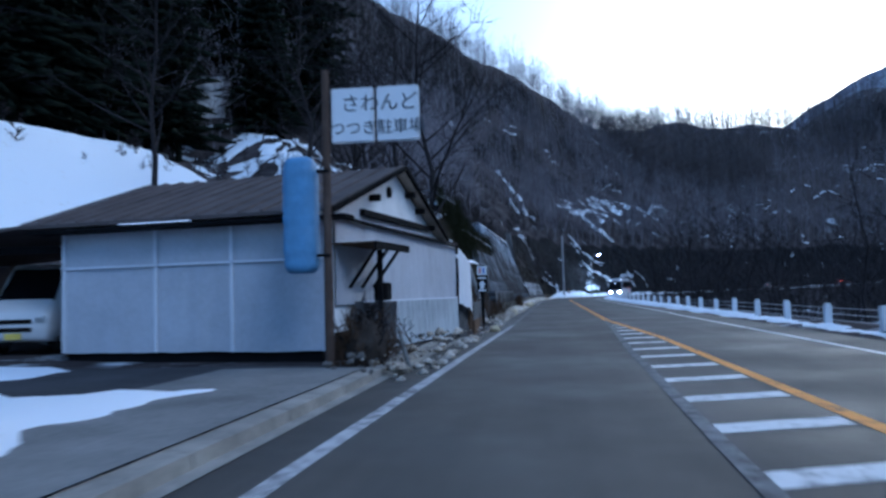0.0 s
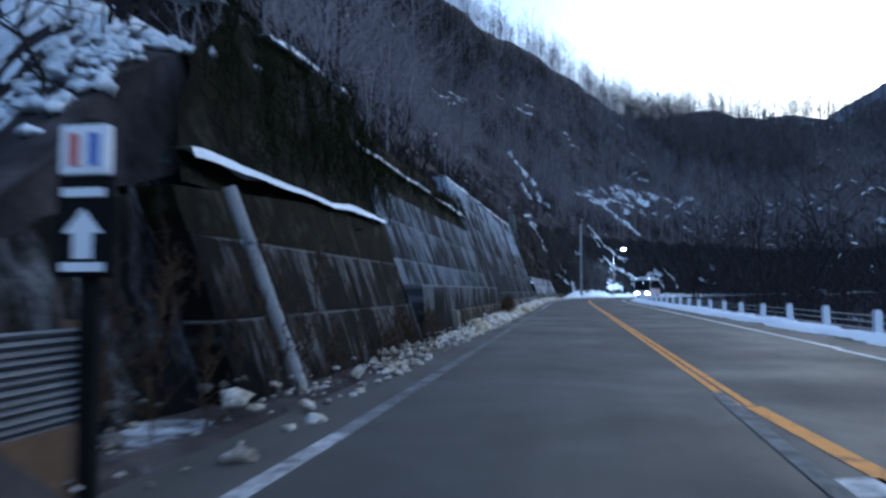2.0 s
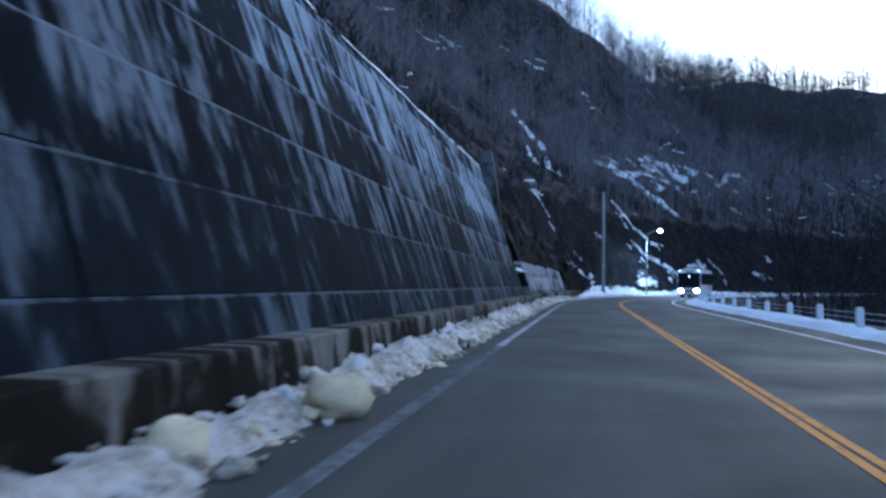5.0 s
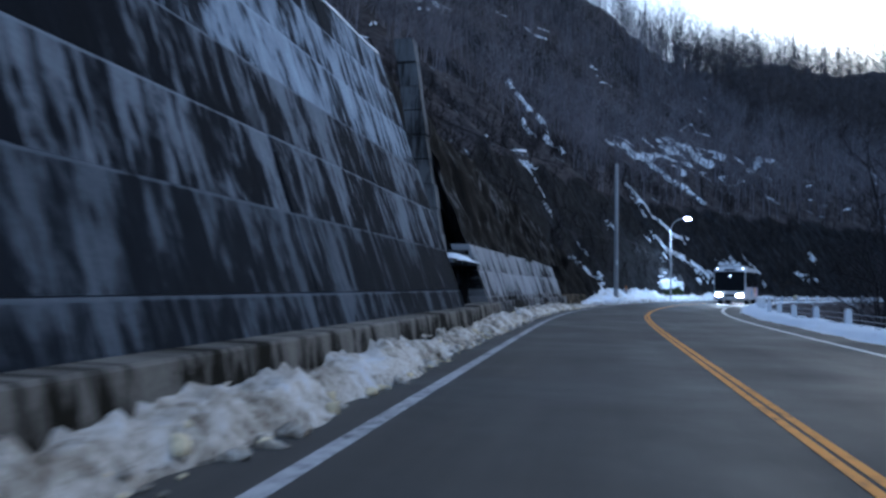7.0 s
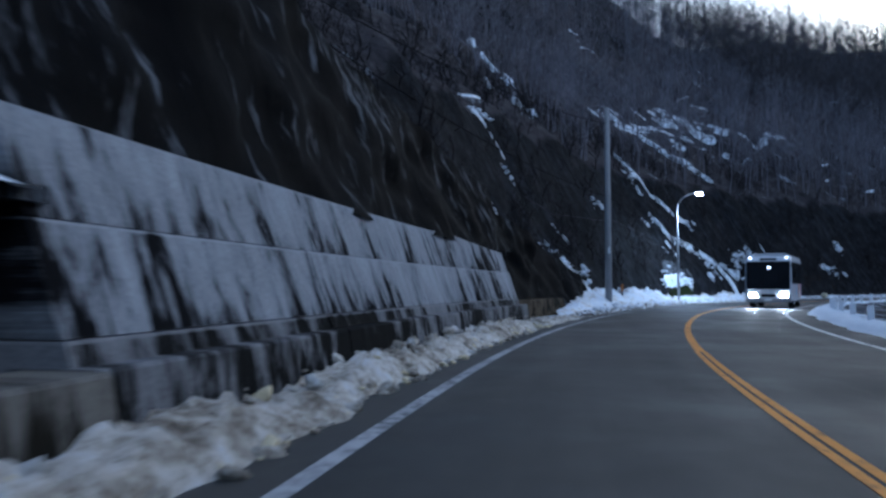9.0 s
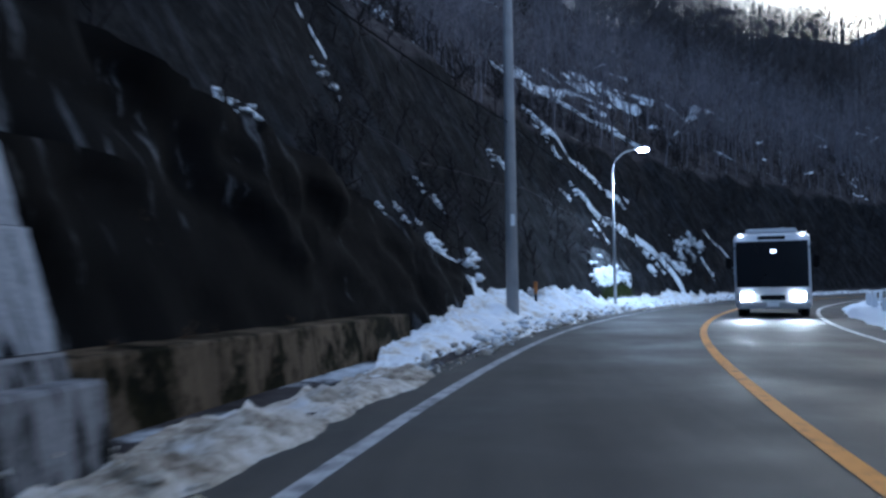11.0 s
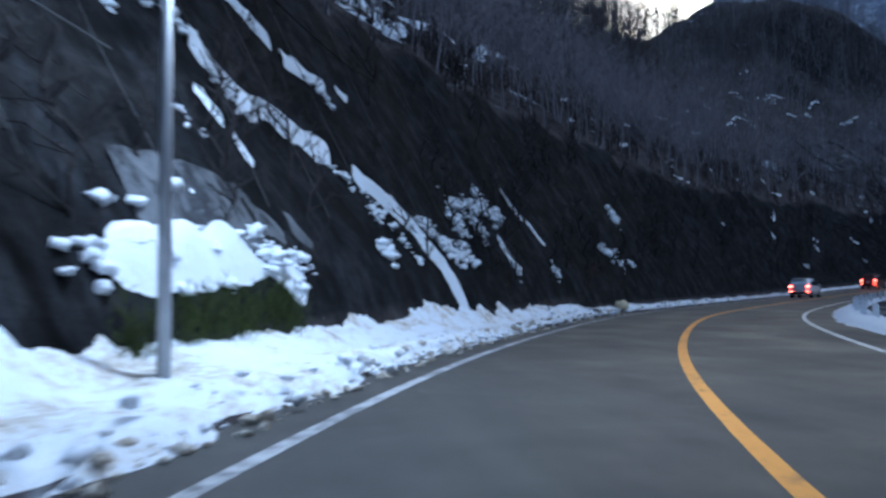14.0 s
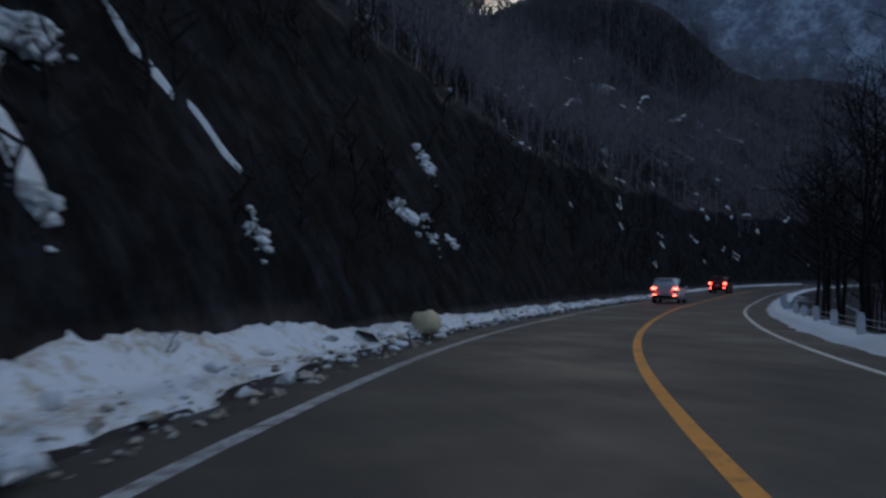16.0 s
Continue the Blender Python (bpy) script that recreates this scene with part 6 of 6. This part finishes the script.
# soft heap of snow shed at the foot of the concrete patch
V, F, n, m = [], [], 60, 24
for i in range(n + 1):
    s = 154.6 + 6.2 * i / n
    for j in range(m + 1):
        d = 6.4 + 1.1 * j / m
        h = 0.0
        for cs, cd, rs, rq, hh in ((156.3, 7.0, 0.55, 0.2, 0.36), (157.2, 6.98, 0.6, 0.2, 0.42), (158.3, 7.02, 0.6, 0.2, 0.38), (160.0, 6.65, 0.4, 0.3, 0.22)):
            h = max(h, hh * math.exp(-((s - cs) / rs) ** 2 - ((d - cd) / rq) ** 2))
        h += 0.24 * (float(fractal(s * 1.6, d * 2.2, 61, 3)) - 0.5)
        V.append(at_road(s, d, float(land(s, d)) - 0.12 + h))
        if i and j:
            o = i * (m + 1) + j
            F.append((o - m - 2, o - 1, o, o - m - 1))
tagged(raw("snow_heap", V, F, M_SNOW, None, True), "soft heap of snow at the foot of the concrete patch", "snow", kind="stuff")
for k, (a, b, w) in enumerate((((178.7, 8.3), (179.8, 7.6), 0.14), ((180.0, 7.6), (180.8, 7.0), 0.08), ((189.0, 7.1), (191.2, 6.9), 0.10))):
    big.append(ribbon([a, b], [w, w], 40 + k, 0.1))
plant("snow_scraps", LUMP, [(*p, rng.rand() * 6, w * 1.3) for p, w in P], M_SNOW, "broken scraps of snow caught on the rocky slope", "snow")
big.append(ribbon([rd(-13, 185.8), rd(-9.6, 182), rd(-7.1, 174), rd(-5.4, 168.5), rd(-3.8, 163.6)], [0.5, 0.7, 0.6, 0.7, 0.5], 11, 0.25))
big.append(ribbon([rd(-9.2, 171.5), rd(-7.6, 166), rd(-6.4, 160)], [0.4, 0.5, 0.4], 12, 0.25))
big.append(ribbon([rd(22, 208.9), rd(26.5, 213.6), rd(31.1, 218.2)], [0.6, 0.8, 0.6], 13, 0.25))
big.append(ribbon([rd(3.0, 167.2), rd(3.8, 166.2), rd(4.6, 165.6)], [0.3, 0.45, 0.3], 14, 0.2))
snow_ribbons("snow_tongues", big, "long bright snow tongues lying in the gullies of the slope")
small = []
for k in range(300):
    s = rng.uniform(110, 330)
    d = bank_foot(s) + 1.2 + 55 * rng.rand() ** 1.4
    if float(fractal(s * 0.05, d * 0.09, 57, 2)) < 0.42:
        continue
    ln = rng.uniform(0.4, 1.6) * (1 + d / 30)
    drop = rng.uniform(-1.0, -0.1) if d < 14 and s < 165 else rng.uniform(-0.25, 0.15)
    small.append(ribbon([(s, d), (s + ln * 0.5, d + ln * 0.5 * drop + rng.normal(0, 0.2)), (s + ln, d + ln * drop)], [0.15, rng.uniform(0.04, 0.13) * (1 + d / 50), 0.1], 100 + k, 0.12))
for k in range(110):
    s = rng.uniform(33, 50)
    d = bank_foot(s) + 1.2 + 9 * rng.rand()
    ln = rng.uniform(0.4, 1.5)
    small.append(ribbon([(s, d), (s + ln, d + rng.uniform(-0.8, 0.3))], [0.15, 0.3], 700 + k, 0.12))
clumps(133.5, 140.5, 6.2, 7.05, 0.5, "broken snow climbing the rock above the bank", 143, 0.3, 0.9, 0.1)
fa, fb = to_road(2.0, 186.0), to_road(28.2, 215.8)
clumps(fa[0] - 2, fb[0], fa[1] - 5, fb[1] + 4, 0.16, "blue-white old snow lying among the trees", 140, 0.3, 2.2, 0.3)
snow_ribbons("snow_patches", small, "small scattered snow patches on ledges of the wooded slope")


def ledge_snow(s0, s1, zf, d_off, w=0.22):
    V, F = [], []
    n = int((s1 - s0) / 0.25)
    for k in range(n + 1):
        s = s0 + (s1 - s0) * k / n
        z = zf(s) + 0.22 * (float(fractal(s * 0.8, 7.7, 93, 3)) - 0.44)
        on = float(fractal(s * 0.5, 3.3, 91, 3))
        on = max(0.0, on + 0.35 * (float(fractal(s * 2.3, 1.3, 92, 2)) - 0.4))
        ww, hh = w * (0.4 + 1.5 * on), 0.02 + 0.15 * on
        d = d_off + 0.37 * z
        V += [at_road(s, d - 0.05, z - 0.02), at_road(s, d, z + hh), at_road(s, d + ww, z + hh * 0.8), at_road(s, d + ww + 0.1, z - 0.05)]
        if k and on > (0.36 if w > 0.25 else 0.26):
            o = 4 * (k - 1)
            F += [(o + j, o + 4 + j, o + 5 + j, o + 1 + j) for j in range(3)]
    return tagged(raw("ledge_snow", V, F, M_SNOW, None, True), "thin snow line lying on the wall top", "snow", kind="stuff")


ledge_snow(31.5, 40.0, lambda s: 2.58 + 0.0 * s, 4.66, 0.24)
ledge_snow(40.1, 57.1, lambda s: 4.35, 4.68, 0.24)
ledge_snow(57.3, 97.4, lambda s: float(np.interp(s, [57.2, 84, 97.4], [6.2, 6.9, 7.4])), 4.85)
ledge_snow(33.5, 41.4, lambda s: 5.35 + 0.06 * (s - 33.5), 4.72, 0.5)

# rockfall netting ropes on the slope
M_ROPE = plain("dull_steel_rope", (0.08, 0.08, 0.085), 0.7, 0.3, 0.3, 6.0, 0)
net = tagged(new("rockfall_net"), "steel rockfall netting ropes hanging on the rock slope", "netting", kind="structure")
for k in range(17):
    s = 134 + 2.6 * k + random.uniform(-0.5, 0.5)
    bm = bmesh.new()
    pts = []
    for j in range(16):
        d = bank_foot(s) + 1.0 + j * 0.8
        pts.append(Vector(at_road(s + 0.12 * j, d, float(land(s + 0.12 * j, d)) + 0.22)))
    polytube(bm, pts, 0.010, 5)
    part("rope", bm, M_ROPE, net)
pts = []
for x, y in ((-3.2, 138.5), (-1.6, 142.3), (-0.4, 146.5), (1.0, 150.0), (2.4, 154.0), (4.2, 157.5), (5.6, 160.0)):
    pts.append(Vector((x, y, float(land(*rd(x, y))) + 0.35)))
bm = bmesh.new()
polytube(bm, pts, 0.016, 6)
part("edge_rope", bm, M_ROPE, net, "thick edge rope")
M_DRY = plain("dry_brown_scrub", (0.06, 0.04, 0.026), 0.95, 0, 0.5, 2.0, 0)
M_GREEN = plain("dark_green_scrub", (0.013, 0.015, 0.007), 0.95, 0, 0.5, 2.0, 0)
BUSH = [twig_tree(500 + k, 1.6, 13, 4, 3, 0.25, 0.03) for k in range(5)]


def scatter(name, kinds, count, s0, s1, d0, d1, lo, hi, material, label, category):
    s = rng.uniform(s0, s1, count)
    d = bank_foot(s) + d0 + (d1 - d0) * rng.rand(count) ** 1.2
    return plant(name, kinds, spots_on(s, d, lo, hi, rng), material, label, category)


scatter("undergrowth", BUSH, 1100, 118, 300, 0.5, 16, 0.5, 1.5, M_BARK, "tangled leafless undergrowth and vines on the slope", "shrubs")
scatter("undergrowth", BUSH, 260, 30, 122, 0.3, 9, 0.5, 1.5, M_BARK, "tangled leafless undergrowth above the walls", "shrubs")
scatter("dry_scrub", BUSH, 26, 172, 190, -0.3, 0.8, 0.2, 0.5, M_DRY, "dry brown scrub at the slope foot", "shrubs")
scatter("dry_scrub", BUSH, 50, 120, 127, -1.0, 1.0, 0.2, 0.5, M_DRY, "dry brown scrub beside the road", "shrubs")

clumps(31, 38, 7.6, 10.5, 0.16, "broken snow on the rock ledges above the wall", 82, 0.15, 0.5, 0.1)
clumps(35, 54, 12, 30, 0.28, "patchy old snow on the embankment under the conifers", 83, 0.25, 1.9, 0.3)
clumps(30, 45, 8.6, 19, 0.20, "broken snow cover on the rocky slope", 81, 0.2, 1.3, 0.2)
vine = [(*at_road(q, 4.62 + 0.37 * z, z), rng.rand() * 6, rng.uniform(0.16, 0.5)) for q, z in zip(rng.uniform(32.5, 41.2, 240), rng.uniform(2.7, 5.4, 240))]
vine += [(*at_road(q, 4.65 + 0.37 * z, z), rng.rand() * 6, rng.uniform(0.1, 0.28)) for q, z in zip(rng.uniform(41.2, 57.2, 240), rng.uniform(3.6, 5.0, 240))]
brush = [(-3.3 + rng.normal(0, 0.2), 14.7 + rng.normal(0, 0.35), 0.05, rng.rand() * 6, rng.uniform(0.3, 0.6)) for _ in range(26)]
weeds = brush + [(*at_road(q, 4.35 + 1.1 * rng.rand(), 0.05 + rng.rand() * (0.1 if q > 33 else 1.2)), rng.rand() * 6, rng.uniform(0.15, 0.5)) for q in rng.uniform(26.5, 40, 110)]
weeds += [(*at_road(q, 4.3 + 0.35 * rng.rand(), 0.05), rng.rand() * 6, rng.uniform(0.3, 0.6)) for q in rng.uniform(56.2, 60.5, 45)]
plant("dry_weeds", BUSH, weeds, M_DRY, "dry brown weeds at the foot of the wall", "shrubs")
plant("moss_growth", BUSH, [(x, y, z, t, q) for x, y, z, t, q in vine], M_GREEN, "dark green moss and creepers hanging on the bank", "shrubs")

# sprayed concrete patch near the lamp, snow and green scrub under it
M_SHOT = make_concrete("sprayed_concrete", (0.025, 0.026, 0.03), (0.10, 0.105, 0.115), False, 0, 0.44)
bf = float(bank_foot(155.6))
clumps(156.5, 162.0, 6.95, 7.8, 0.66, "pale sprayed concrete patch on the slope", 171, 0.25, 2.6, 0.1, M_SHOT, "slope_concrete", "concrete patch")
green = [(*at_road(q, bf + e, float(land(q, bf + e))), rng.rand() * 6, rng.uniform(0.25, 0.5)) for q, e in zip(rng.uniform(155.0, 159.6, 110), rng.uniform(-0.15, 0.12, 110))]
plant("green_scrub", BUSH, green, plain("green_leaves", (0.045, 0.055, 0.02), 0.9, 0, 0.5, 3.0, 0), "low green scrub under the snow heap", "shrubs")
make_rock("boulder", (2.4, 146.4, 0.45), (0.42, 0.38, 0.36), M_POLE, "grey boulder sunk in the snow bank", "boulder", 12)

# single bare trees that stand out
NEAR = [twig_tree(900 + k, 8.5, 22, 7, 5, 0.09, 0.2) for k in range(4)]
tree_spots = [(28.2, 6.4, 1.25), (31.0, 9.5, 1.1), (34.5, 8.4, 0.9), (33.5, 10.0, 1.1), (36, 13, 1.2), (39.5, 11, 0.9), (45, 12, 1.0), (52, 13.5, 1.1), (60, 13.5, 1.0), (66, 15, 1.1), (75, 15, 0.9), (30, 17, 1.2), (28, 24, 1.0),
              (196, -9.5, 1.1), (203, -8.8, 1.0), (211, -9.2, 1.2), (219, -8.6, 1.0), (188, -11, 0.9), (228, -9, 1.1), (180, -10, 0.8), (240, -9.5, 1.2), (192, -7.6, 0.8), (200, -7.4, 0.9), (207, -12, 1.2), (214, -7.6, 0.8), (224, -7.8, 0.9), (233, -7.5, 1.0), (246, -8, 1.1), (186, -8.2, 0.7), (254, -8, 1.2), (262, -7.8, 1.1)]
for k, (s, d, size) in enumerate(tree_spots):
    V, F = NEAR[k % 4]
    size *= 1.0 if d > 0 else 1.35
    t = thing("bare_tree", tuple(at_road(s, d, float(land(s, d)))), "leafless dark-barked tree rooted on the slope" if d > 0 else "leafless dark-barked tree behind the guard posts", "tree", "bare roadside trees", rng.rand() * 360)
    raw("trunk", V[:60] * size, F[:60], M_BARK, t)
    raw("crown", V * size, F[60:], M_BARK, t)

# concrete lattice holding the far slope
lat = tagged(new("slope_lattice"), "weathered concrete lattice frame holding the wooded slope", "slope frame", kind="structure")
ls, ld = to_road(109.2, 264.2)
for j in range(4):
    bm = bmesh.new()
    polytube(bm, [Vector(at_road(ls - 4.0 + 2.6 * j + 0.3 * q, ld + 2.2 * q, float(land(ls - 4.0 + 2.6 * j + 0.3 * q, ld + 2.2 * q)) + 1.5)) for q in range(5)], 0.3, 6)
    part("rib", bm, M_ROCK, lat)
for q in range(5):
    bm = bmesh.new()
    polytube(bm, [Vector(at_road(ls - 4.0 + 2.6 * j + 0.3 * q, ld + 2.2 * q, float(land(ls - 4.0 + 2.6 * j + 0.3 * q, ld + 2.2 * q)) + 1.5)) for j in range(4)], 0.26, 6)
    part("beam", bm, M_ROCK, lat)
